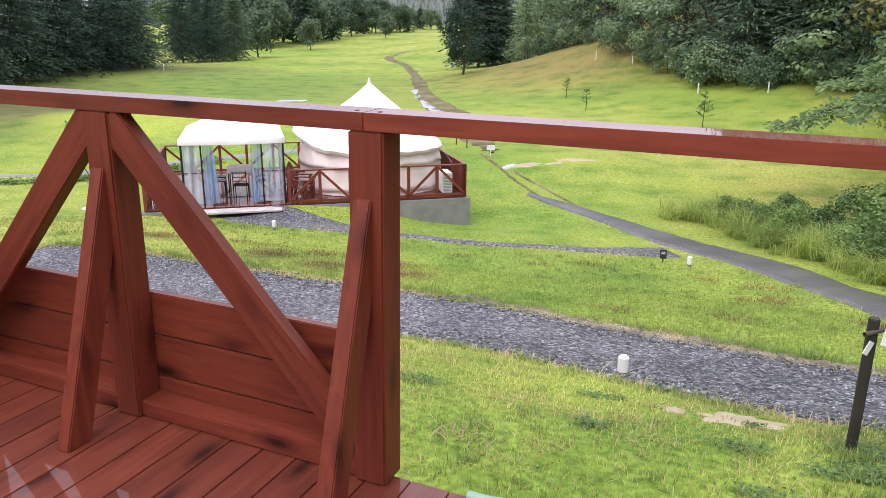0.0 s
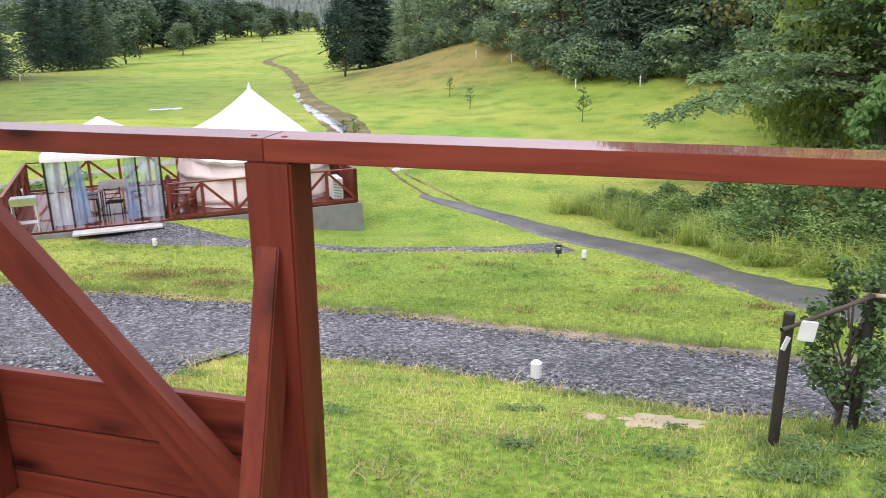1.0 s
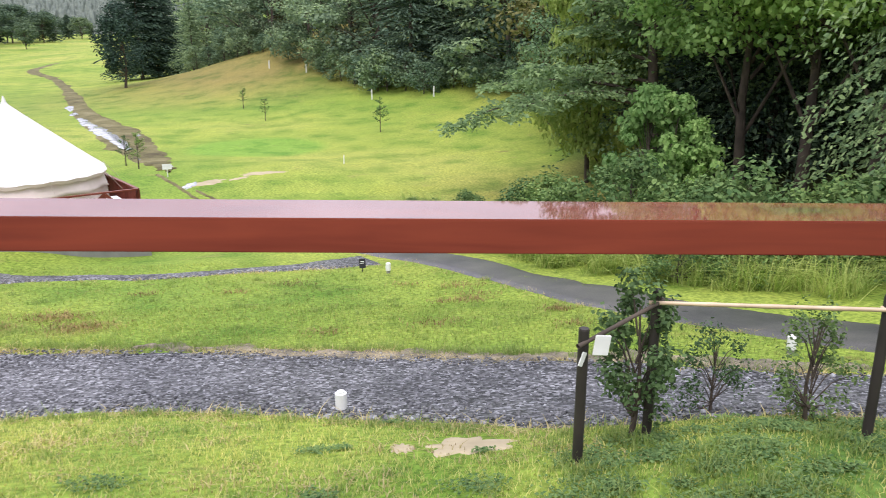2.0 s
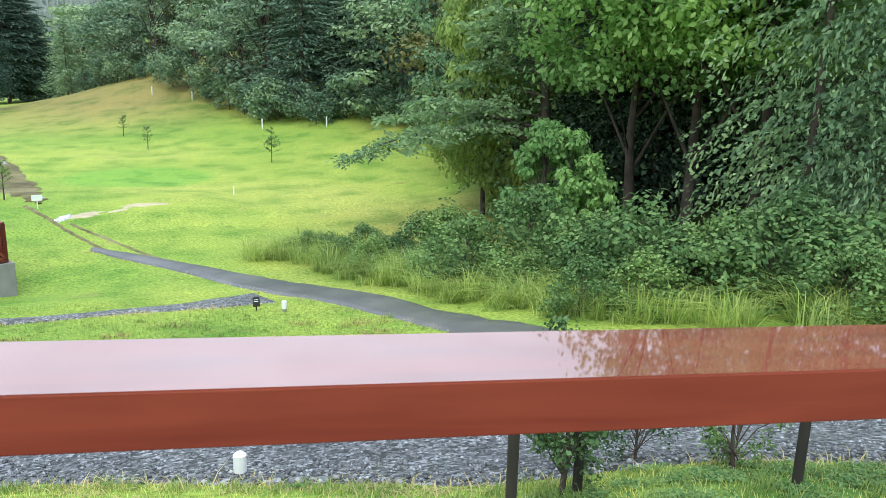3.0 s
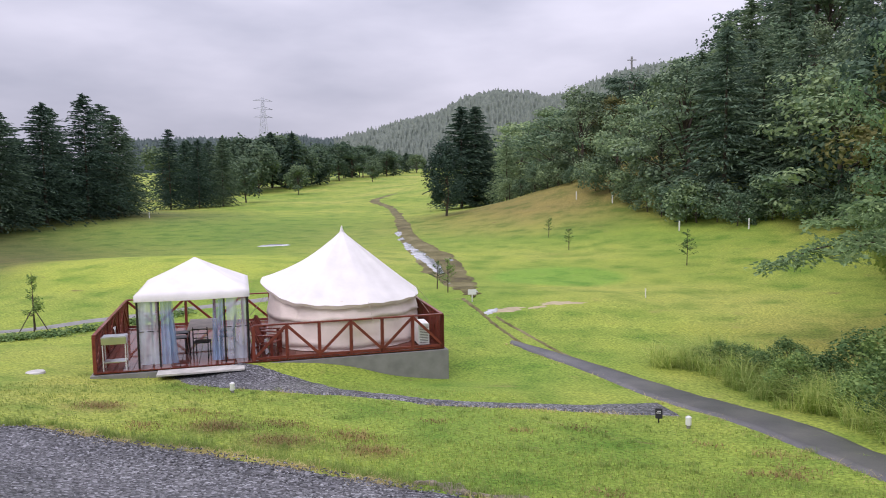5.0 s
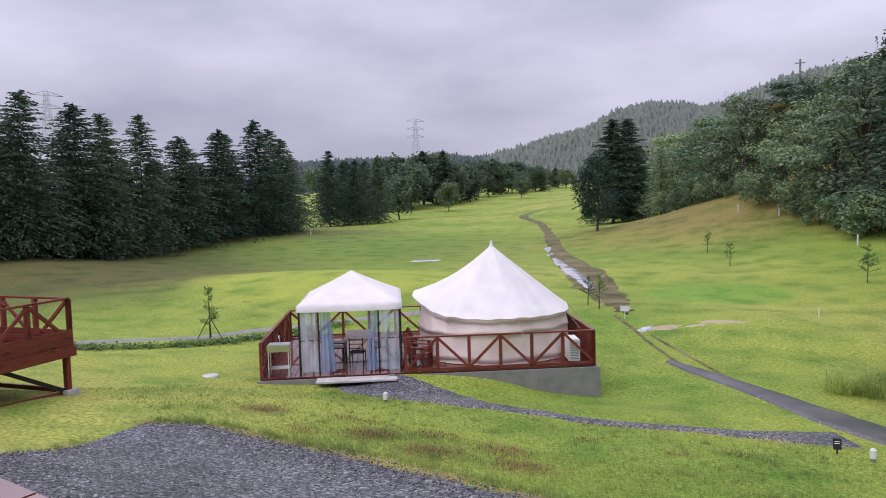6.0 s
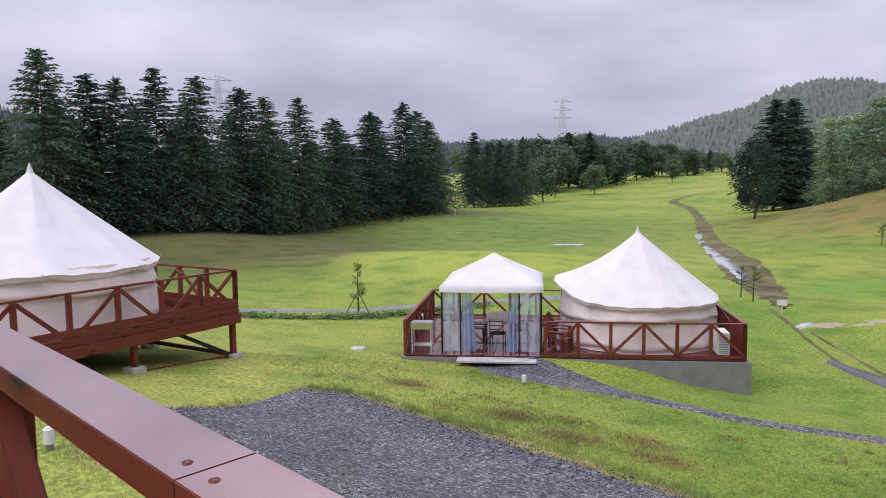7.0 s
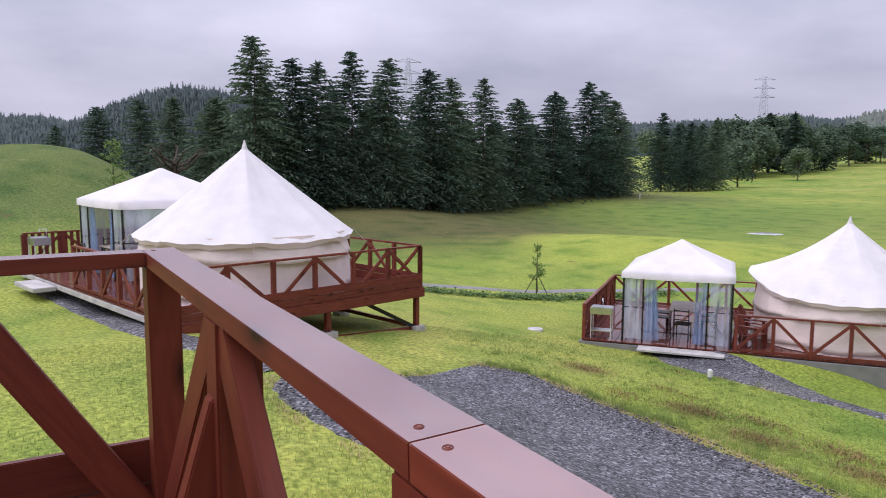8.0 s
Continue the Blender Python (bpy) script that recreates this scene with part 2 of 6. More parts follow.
# Muddy pale water; base lifted so its colour carries sky reflection.
PALED_WATER = plain("sky_paled_rain_water", (0.46, 0.47, 0.48), 0.05, vary=0.2)
ASPHALT = asphalt()
CONCRETE = plain("concrete", (0.24, 0.235, 0.225), 0.85, grain=40, vary=0.18)
PALE_CONCRETE = plain("pale_concrete", (0.52, 0.50, 0.47), 0.8, grain=40, vary=0.25)
WHITE_CANVAS = canvas("white_canvas", (0.84, 0.81, 0.80), folds=0.34)
CREAM_CANVAS = canvas("cream_canvas", (0.98, 0.84, 0.77), folds=0.3)
NETTING = film_glass("clear_film_curtain", (0.60, 0.66, 0.80), 0.5)
BLUE_FILM = film_glass("blue_film_curtain", (0.30, 0.42, 0.66), 0.56)
BLACK_METAL = plain("black_metal", (0.02, 0.02, 0.022), 0.45, 0.3, 80, 0.4)
STEEL = plain("brushed_steel", (0.62, 0.63, 0.64), 0.3, 1.0, 90, 0.15)
WHITE_PAINT = plain("white_plastic", (0.78, 0.78, 0.76), 0.45, grain=50, vary=0.15)
DARK_POST = plain("charred_timber", (0.028, 0.022, 0.018), 0.7, grain=30, vary=0.4, coat=0.1)
BAMBOO = plain("bamboo_pole", (0.58, 0.44, 0.29), 0.45, grain=25, vary=0.35)
TABLE_WOOD = plain("table_top_wood", (0.48, 0.40, 0.32), 0.4, grain=20, vary=0.3)
BARK = plain("bark", (0.085, 0.065, 0.048), 0.9, grain=14, vary=0.5)
LATTICE = plain("galvanised_lattice", (0.50, 0.52, 0.56), 0.6, 0.1, 30, 0.2)
CONIFER = leaf("conifer_needles", (0.040, 0.074, 0.058), (0.130, 0.190, 0.130))
CEDAR = leaf("cedar_sprays", (0.11, 0.18, 0.125), (0.25, 0.34, 0.21), soft=0.35)
BROAD = leaf("broad_leaves", (0.12, 0.195, 0.13), (0.30, 0.40, 0.235), soft=0.3)
LIME = leaf("young_vine_leaves", (0.34, 0.46, 0.12), (0.62, 0.68, 0.22), soft=0.5)
KUDZU = leaf("kudzu_leaves", (0.20, 0.36, 0.11), (0.42, 0.60, 0.22), soft=0.5)
NEAR_LEAF = leaf("lane_tree_leaves", (0.15, 0.26, 0.15), (0.28, 0.40, 0.21), soft=0.35)
NEAR_CEDAR = leaf("lane_cedar_sprays", (0.13, 0.22, 0.135), (0.25, 0.36, 0.20), soft=0.4)
WOODLAND = leaf("woodland_leaves", (0.085, 0.135, 0.10), (0.23, 0.31, 0.20), soft=0.3)
HILL_CONIFER = leaf("hillside_conifer_needles", (0.075, 0.125, 0.095), (0.19, 0.265, 0.18), soft=0.3)
FAIR_LEAF = leaf("fairway_tree_leaves", (0.075, 0.125, 0.09), (0.17, 0.235, 0.15), soft=0.35)
OLIVE = leaf("autumn_leaves", (0.09, 0.11, 0.045), (0.20, 0.19, 0.08))
BUSH = leaf("bush_leaves", (0.10, 0.19, 0.07), (0.27, 0.38, 0.14), soft=0.35)
BLADE = leaf("grass_blades", (0.22, 0.32, 0.065), (0.44, 0.46, 0.155), soft=0.4)
DRY_BLADE = leaf("dry_lawn_blades", (0.31, 0.40, 0.08), (0.76, 0.70, 0.30), soft=0.4)
DEAD = leaf("dead_grass", (0.19, 0.13, 0.06), (0.36, 0.27, 0.12), soft=0.2)
HOSE = plain("green_rubber_hose", (0.22, 0.38, 0.27), 0.45, grain=60, vary=0.2)
STRAW = leaf("dry_straw", (0.36, 0.30, 0.13), (0.60, 0.50, 0.27), soft=0.25)
TALL = leaf("tall_grass", (0.19, 0.31, 0.06), (0.46, 0.52, 0.19), soft=0.4)
# Greyed blue foliage: the haze of distance is mixed into this base.
FAR_WOOD_HAZED = leaf("distant_wood_hazed", (0.155, 0.19, 0.195), (0.185, 0.225, 0.225))

# ---------------------------------------------------------------- mesh helpers


def mesh_arrays(name, verts, faces, mat, smooth=False):
    """A mesh from arrays of vertices and of faces that all have the same number of corners."""
    verts, faces = np.asarray(verts, np.float32), np.asarray(faces, np.int32)
    me = bpy.data.meshes.new(name)
    k = faces.shape[1]
    me.vertices.add(len(verts))
    me.vertices.foreach_set("co", verts.ravel())
    me.loops.add(faces.size)
    me.loops.foreach_set("vertex_index", faces.ravel())
    me.polygons.add(len(faces))
    me.polygons.foreach_set("loop_start", np.arange(len(faces), dtype=np.int32) * k)
    if smooth:
        me.polygons.foreach_set("use_smooth", np.ones(len(faces), bool))
    me.update(calc_edges=True)
    me.validate()
    me.materials.append(mat)
    return me


def put(name, me, parent=None, m=None, label=""):
    ob = new(name, me)
    if parent is not None:
        ob.parent = parent
    if m is not None:
        ob.matrix_basis = m
    return tagged(ob, label)


def part(name, bm, material, parent, label="", m=None):
    me = bpy.data.meshes.new(name)
    bm.to_mesh(me)
    bm.free()
    me.materials.append(material)
    return put(name, me, parent, m, label)


def root(name, m, label, category, group="", kind=""):
    ob = new(name)
    ob.empty_display_size = 0.2
    ob.matrix_basis = m
    return tagged(ob, label, category, group, kind)


def box_bm(sx, sy, sz, bevel=0.004, at=(0, 0, 0)):
    bm = bmesh.new()
    bmesh.ops.create_cube(bm, size=1.0, matrix=Matrix.Translation(at) @ Matrix.Diagonal((sx, sy, sz, 1)))
    if bevel:
        bmesh.ops.bevel(bm, geom=bm.edges[:], offset=bevel, segments=2, affect="EDGES", clamp_overlap=True)
    return bm


def along(p0, p1, up=(0, 0, 1)):
    """A pose at the middle of p0 to p1 whose x runs along it."""
    p0, p1 = Vector(p0), Vector(p1)
    x = (p1 - p0).normalized()
    z = Vector(up)
    y = z.cross(x)
    if y.length < 1e-3:
        y = Vector((0, 1, 0)).cross(x)
    y.normalize()
    z = x.cross(y)
    m = Matrix((x, y, z)).transposed().to_4x4()
    m.translation = (p0 + p1) / 2
    return m


def beam(name, p0, p1, wide, thick, mat, parent, up=(0, 0, 1), bevel=0.004, label=""):
    """A squared timber from p0 to p1: wide across, thick along up."""
    n = (Vector(p1) - Vector(p0)).length
    return part(name, box_bm(n, wide, thick, bevel), mat, parent, label, along(p0, p1, up))


def tube_arrays(points, radii, sides=8):
    pts = np.asarray(points, float)
    d = np.gradient(pts, axis=0)
    d /= np.linalg.norm(d, axis=1, keepdims=True) + 1e-9
    ref = np.where(np.abs(d[:, 2:3]) > 0.9, [[1.0, 0, 0]], [[0, 0, 1.0]])
    u = np.cross(d, ref)
    u /= np.linalg.norm(u, axis=1, keepdims=True) + 1e-9
    v = np.cross(d, u)
    a = np.arange(sides) * 2 * math.pi / sides
    ring = u[:, None] * np.cos(a)[None, :, None] + v[:, None] * np.sin(a)[None, :, None]
    verts = (pts[:, None] + ring * np.asarray(radii)[:, None, None]).reshape(-1, 3)
    i, j = np.meshgrid(np.arange(len(pts) - 1), np.arange(sides), indexing="ij")
    i, j = i.ravel(), j.ravel()
    k = (j + 1) % sides
    faces = np.stack([i * sides + j, i * sides + k, (i + 1) * sides + k, (i + 1) * sides + j], 1)
    return verts, faces


def tube(name, points, radii, mat, parent=None, sides=8, label="", m=None):
    if isinstance(radii, (int, float)):
        radii = [radii] * len(points)
    v, f = tube_arrays(points, radii, sides)
    caps = np.array([list(range(sides))[:4], [len(v) - sides + i for i in range(4)]])
    if sides == 4:
        f = np.vstack([f, caps])
    me = mesh_arrays(name, v, f, mat, smooth=sides > 5)
    return put(name, me, parent, m, label)


def merged(chunks):
    vs, fs, n = [], [], 0
    for v, f in chunks:
        vs.append(v)
        fs.append(np.asarray(f) + n)
        n += len(v)
    return np.vstack(vs), np.vstack(fs)


def leaves(centres, axes, length, width, rng, tilt=0.6, level=0.0):
    """Four-cornered leaves or sprays at centres, pointing along axes with some scatter."""
    n = len(centres)
    a = axes + rng.normal(0, tilt, (n, 3)) * 0.6
    a /= np.linalg.norm(a, axis=1, keepdims=True) + 1e-9
    r = rng.normal(0, 1, (n, 3))
    r[:, 2] *= 0.5
    r = r * (1 - 0.75 * level) + np.array([0, 0, 1.6]) * level
    b = np.cross(a, r)
    b /= np.linalg.norm(b, axis=1, keepdims=True) + 1e-9
    ln = (length * rng.uniform(0.6, 1.3, n))[:, None]
    wd = (width * rng.uniform(0.6, 1.3, n))[:, None]
    c = np.asarray(centres)
    v = np.stack([c - a * ln * 0.5, c + b * wd * 0.5, c + a * ln * 0.5, c - b * wd * 0.5], 1).reshape(-1, 3)
    f = np.arange(4 * n).reshape(n, 4)
    return v, f


# --- terrain: one long valley profile plus soft mounds and hollows ---
PROFILE_Y = [-60, -12, -3, 0, 1.6, 2.7, 4.2, 5.5, 8, 13, 18.7, 27, 50, 90, 150, 260, 420, 700]
PROFILE_Z = [3.0, -0.5, -1.0, -1.1, -1.16, -1.26, -1.76, -2.25, -2.7, -3.5, -4.25, -4.45, -4.1, -3.6, -2.4, 2.2, 8, 10]
# x, y, height, radius along x, radius along y
MOUNDS = [
    (-18, -1, -0.75, 8, 7),      # hollow under the upper deck
    (-14.2, 7.2, 0.36, 3.2, 2.6),  # grass that rises to the upper deck's corner
    (-11.7, 15.25, 0.26, 0.75, 0.75), (-10.9, 15.95, 0.30, 0.8, 0.8), (-10.1, 16.6, 0.28, 0.8, 0.8), (-9.3, 17.2, 0.2, 0.8, 0.8),  # bank against the lower deck
    (-6.9, 18.9, -0.22, 1.6, 1.6),  # fall at the lower deck's corner
    (3.2, 3.6, 0.15, 1.5, 1.3),  # planted bank
    (-16, 80, 2.2, 14, 13),      # golden knoll before the wood
    (-8, 30, 0.55, 7, 5),        # low green by the puddles
    (-40, 1, 3.3, 11, 9),        # grassy hill beside the upper deck
    (-62, 26, 2.0, 22, 12),      # bank under the conifer row
    (-88, 62, 2.4, 24, 20),
    (-31, 33, 0.9, 9, 7),        # tee ground
    (16, 97, 16, 26, 26),        # wooded hill
    (48, 60, 16, 26, 40),
    (30, 26, 7.5, 12, 16),       # bank behind the road
    (90, 140, 34, 60, 60),
    (-10, 175, 22, 40, 34),
]


def smooth_profile(y):
    """The valley's height along y, averaged over a few metres so that it has no kinks."""
    y = np.asarray(y, float)
    w = 0.2 + 0.035 * np.abs(y)
    return sum(np.interp(y + k * w, PROFILE_Y, PROFILE_Z) * c for k, c in ((-2, 1), (-1, 2), (0, 3), (1, 2), (2, 1))) / 9


def ground_z(x, y):
    x, y = np.asarray(x, float), np.asarray(y, float)
    z = smooth_profile(y)
    for mx, my, mh, rx, ry in MOUNDS:
        z = z + mh * np.exp(-(((x - mx) / rx) ** 2 + ((y - my) / ry) ** 2))
    near = np.clip(np.hypot(x, y) / 40, 0, 1)
    z = z + 0.03 * np.sin(x * 0.9 + 1.3 * np.sin(y * 0.6)) * np.cos(y * 0.8) + near * 0.25 * np.sin(x * 0.11 + 1) * np.cos(y * 0.09)
    return z

# ---------------------------------------------------------------- ground and ways


def axis(lo, hi, fine_lo, fine_hi, step, grow):
    mid = list(np.arange(fine_lo, fine_hi, step))
    out, s, v = [], step, fine_hi
    while v < hi:
        out.append(v)
        s *= grow
        v += s
    low, s, v = [], step, fine_lo
    while v > lo:
        s *= grow
        v -= s
        low.append(v)
    return np.array(low[::-1] + mid + out + [hi])


gx, gy = axis(-900, 500, -24, 12, 0.22, 1.06), axis(-120, 1500, -3, 30, 0.22, 1.06)
X, Y = np.meshgrid(gx, gy)
Z = ground_z(X, Y)
nx, ny = len(gx), len(gy)
ii, jj = np.meshgrid(np.arange(ny - 1), np.arange(nx - 1), indexing="ij")
q0 = (ii * nx + jj).ravel()
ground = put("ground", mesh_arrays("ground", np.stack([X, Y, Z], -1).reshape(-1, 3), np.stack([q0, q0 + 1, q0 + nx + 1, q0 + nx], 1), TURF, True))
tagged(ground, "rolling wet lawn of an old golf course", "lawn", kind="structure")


def spline(points, n=60):
    """A smooth line through a few plan points."""
    p = np.asarray(points, float)
    p = np.vstack([2 * p[0] - p[1], p, 2 * p[-1] - p[-2]])
    out = []
    for i in range(1, len(p) - 2):
        t = np.linspace(0, 1, n // (len(p) - 3) + 2, endpoint=False)[:, None]
        a, b, c, d = p[i - 1 : i + 3]
        out.append(0.5 * (2 * b + (c - a) * t + (2 * a - 5 * b + 4 * c - d) * t**2 + (3 * b - a - 3 * c + d) * t**3))
    return np.vstack(out + [p[-2:-1]])


def ribbon(name, left, right, mat, lift, label, category, across=10, ragged=0.0, seed=1, kind="structure"):
    """A way laid on the ground between two edge lines."""
    rng = np.random.default_rng(seed)
    a, b = spline(left, 120), spline(right, 120)
    n = 220
    ta, tb = np.linspace(0, len(a) - 1, n), np.linspace(0, len(b) - 1, n)
    a = np.stack([np.interp(ta, np.arange(len(a)), a[:, k]) for k in (0, 1)], 1)
    b = np.stack([np.interp(tb, np.arange(len(b)), b[:, k]) for k in (0, 1)], 1)
    wob = lambda: np.convolve(rng.normal(0, ragged * 0.8, n + 6), np.ones(9) / 5, "same")[3 : n + 3, None]
    d = b - a
    d /= np.linalg.norm(d, axis=1, keepdims=True) + 1e-9
    a, b = a + d * wob(), b + d * wob()
    u = np.linspace(0, 1, across)
    xy = a[:, None] * (1 - u)[None, :, None] + b[:, None] * u[None, :, None]
    crown = lift * (1 - 1.6 * np.abs(u - 0.5) ** 2)[None, :]
    z = ground_z(xy[..., 0], xy[..., 1]) + crown
    z[:, 0] -= 0.05
    z[:, -1] -= 0.05
    v = np.concatenate([xy, z[..., None]], -1).reshape(-1, 3)
    i, j = np.meshgrid(np.arange(n - 1), np.arange(across - 1), indexing="ij")
    k = (i * across + j).ravel()
    ob = put(name, mesh_arrays(name, v, np.stack([k, k + 1, k + across + 1, k + across], 1), mat, True))
    return tagged(ob, label, category, kind=kind)


GRAVEL_FAR = [(-10.8, 7.3), (-10.1, 8.05), (-8.4, 8.25), (-6.8, 8.4), (-4.9, 8.18), (-3.2, 7.98), (-0.6, 7.9), (1.05, 7.45), (2.45, 7.05), (5.4, 6.2), (9, 5.4)]
GRAVEL_NEAR = [(-10.4, 6.2), (-9.9, 5.1), (-9.0, 3.6), (-8.0, 2.3), (-5.6, 2.2), (-3.0, 3.2), (-3.5, 5.0), (-2.3, 5.45), (-0.85, 5.25), (0.97, 4.72), (1.84, 4.15), (4.4, 3.7), (8.5, 2.6)]
ribbon("gravel_drive", GRAVEL_NEAR, GRAVEL_FAR, GRAVEL, 0.05, "wet grey crushed gravel drive below the deck", "driveway", 26, 0.10, 3)
PATH_NEAR = [(-12.9, 14.0), (-11.6, 13.4), (-10.3, 13.55), (-8.6, 13.9), (-7.3, 14.1), (-5.4, 14.08), (-3.7, 14.72), (-2.4, 15.05), (-0.4, 15.35)]
PATH_FAR = [(-12.2, 14.9), (-11.5, 15.35), (-9.6, 15.5), (-8.3, 15.0), (-7.2, 14.72), (-5.6, 14.7), (-3.85, 15.35), (-2.6, 15.88), (-1.2, 17.1)]
ROAD_NEAR = [(9.4, 5.0), (6.4, 6.9), (3.69, 9.65), (3.06, 10.7), (2.22, 12.4), (0.7, 14.9), (-1.26, 17.42), (-3.1, 19.85), (-5.5, 22.0), (-6.5, 22.8)]
ROAD_FAR = [(10.4, 6.3), (7.4, 8.1), (5.45, 9.75), (4.3, 11.5), (3.3, 12.95), (1.35, 16.6), (-1.24, 19.3), (-3.7, 21.5), (-5.8, 22.9), (-6.6, 23.25)]
ribbon("gravel_path", PATH_NEAR, PATH_FAR, GRAVEL, 0.04, "narrow gravel path to the lower tent deck", "path", 10, 0.09, 4)
ribbon("asphalt_road", ROAD_NEAR, ROAD_FAR, ASPHALT, 0.05, "narrow wet asphalt lane along the bushes", "road", 10, 0.09, 5)
ribbon("washed_out_track", [(-10.3, 29.3), (-11.6, 31.0), (-14.6, 35.6), (-20.0, 44.0), (-31.0, 64), (-36.5, 74.5)], [(-10.1, 29.4), (-10.9, 31.6), (-12.8, 36.4), (-17.6, 45.4), (-27.0, 60), (-35.2, 75.4)], MUD, 0.07, "muddy washed-out track up the fairway", "track", 12, 0.28, 6)
ribbon("puddle", [(-15.2, 37.0), (-18.1, 41.4), (-21.6, 47.0), (-25.4, 53.6)], [(-14.7, 37.2), (-17.2, 41.9), (-20.8, 47.5), (-25.0, 53.9)], PALED_WATER, 0.11, "long rain puddle painted sky-bright along the muddy track", "puddle", 5, 0.13, 31)
ribbon("far_track", [(-36.3, 74.3), (-52.4, 104), (-65, 121), (-70, 138)], [(-35.4, 75.5), (-51.2, 105), (-63.5, 123), (-69, 142)], MUD, 0.06, "thin dark track winding up the fairway", "track", 5, 0.2, 9)
ribbon("wheel_rut", [(-6.2, 22.9), (-8.4, 25.9), (-10.7, 29.0)], [(-6.06, 23.06), (-8.26, 26.06), (-10.5, 29.2)], MUD, 0.04, "muddy wheel rut in the grass", "rut", 4, 0.03, 16)
ribbon("wheel_rut", [(-4.1, 21.5), (-6.2, 24.0), (-8.2, 26.3)], [(-3.98, 21.62), (-6.08, 24.12), (-8.08, 26.42)], MUD, 0.04, "muddy wheel rut in the grass", "rut", 4, 0.03, 17)
ribbon("soil_margin", [(-3.2, 8.0), (-1.8, 7.95), (0.2, 7.45), (2.0, 7.15), (4.0, 6.75), (5.6, 6.2)], [(-3.2, 8.3), (-1.8, 8.3), (0.2, 7.85), (2.0, 7.55), (4.0, 7.05), (5.6, 6.5)], EDGE_SOIL, 0.052, "pale sandy soil margin beside the gravel", "bare soil", 8, 0.2, 18)
ribbon("cart_path", [(-26.2, 8), (-25.2, 13), (-23.9, 18.9), (-21.4, 24), (-19, 28)], [(-26.9, 8), (-26.0, 13.2), (-24.6, 19.4), (-22.1, 24.5), (-19.6, 28.6)], CONCRETE, 0.04, "pale concrete cart path across the lawn", "path", 6, 0.03, 7)
ribbon("gravel_walk", [(-21.2, -0.5), (-18.6, 0.2), (-16.4, 0.75), (-12.2, 1.35), (-8.6, 2.3)], [(-20.4, 0.75), (-17.4, 1.4), (-14.8, 1.72), (-12.0, 2.3), (-9.2, 3.8)], GRAVEL, 0.03, "gravel walk along the upper tent deck", "path", 8, 0.08, 8)


def patch(name, x, y, rx, ry, turn, mat, lift, label, category, seed):
    """A flat uneven patch on the ground: a puddle or a bare spot."""
    rng = np.random.default_rng(seed)
    n, rings = 40, 5
    a = np.arange(n) * 2 * math.pi / n
    wob = 1 + sum(rng.uniform(-0.2, 0.2) * np.cos(k * a + rng.uniform(0, 6)) for k in (2, 3, 5, 7, 11, 13))
    v, f = [[x, y]], []
    c, s = math.cos(turn), math.sin(turn)
    for r in range(1, rings + 1):
        px, py = rx * wob * np.cos(a) * r / rings, ry * wob * np.sin(a) * r / rings
        v += list(np.stack([x + c * px - s * py, y + s * px + c * py], 1))
    v = np.array(v)
    z = ground_z(v[:, 0], v[:, 1]) + lift
    z[-n:] -= lift + 0.02
    for r in range(1, rings):
        for i in range(n):
            k = (i + 1) % n
            f.append((1 + (r - 1) * n + i, 1 + r * n + i, 1 + r * n + k, 1 + (r - 1) * n + k))
    for i in range(0, n, 2):
        f.append((0, 1 + i, 1 + (i + 1) % n, 1 + (i + 2) % n))
    ob = put(name, mesh_arrays(name, np.c_[v, z], f, mat, True))
    return tagged(ob, label, category, kind="structure")


for k, (x, y, rx, ry, tn) in enumerate([(-29.8, 62.0, 2.4, 0.4, 2.05), (-17.0, 43.2, 0.8, 0.3, 2.1), (-35.8, 50.5, 1.2, 0.8, 0.2), (-12.9, 33.6, 0.9, 0.2, 2.1), (-27.2, 57.2, 1.4, 0.3, 2.0), (-8.6, 27.0, 0.4, 0.2, 1.2), (-10.9, 30.9, 0.7, 0.25, 2.0)]):
    patch("puddle", x, y, rx, ry, tn, PALED_WATER, 0.06, "shallow rain puddle on the muddy lawn", "puddle", k)
for k, (x, y, rx, ry, tn) in enumerate([(1.05, 3.88, 0.32, 0.34, -0.2), (0.56, 3.88, 0.11, 0.14, 0.2), (-6.3, 29.15, 1.0, 0.32, 0.5), (-8.1, 27.4, 0.9, 0.35, 0.6), (-7.0, 28.1, 0.5, 0.16, 0.8)]):
    patch("sand_spot", x, y, rx, ry, tn, SAND, 0.009, "pale bare sandy patch in the grass", "bare patch", 20 + k)

# ---------------------------------------------------------------- our deck
LEAN = 0.54  # the deck falls slightly towards x
deck = root("deck_floor", pose(0, 0, 0, 0, LEAN, 0), "red-stained wet plank deck floor", "deck", kind="structure")
PITCH = 0.1275
plank_mesh = None
for k in range(50):
    x = -1.80 + (k + 0.5) * PITCH
    bm = box_bm(5.0, 0.1240, 0.03, 0.002)
    ob = part("plank", bm, RED_DECK, deck, "", Matrix.Translation((x, -2.435, -0.015)) @ pose(0, 0, 0, 0, 0, 90)) if plank_mesh is None else put("plank", plank_mesh, deck, Matrix.Translation((x, -2.435, -0.015)) @ pose(0, 0, 0, 0, 0, 90))
    plank_mesh = ob.data
for k in range(11):
    part("plank", box_bm(0.8, 0.121, 0.03, 0.003), RED_DECK, deck, "", Matrix.Translation((1.68 + (k + 0.5) * PITCH, 0.47, -0.015)) @ pose(0, 0, 0, 0, 0, 90))
beam("edge_beam", (-1.86, 0.03, -0.13), (4.6, 0.03, -0.13), 0.06, 0.19, RED, deck)
beam("edge_beam", (-1.86, -4.9, -0.13), (-1.86, 0.0, -0.13), 0.06, 0.19, RED, deck)
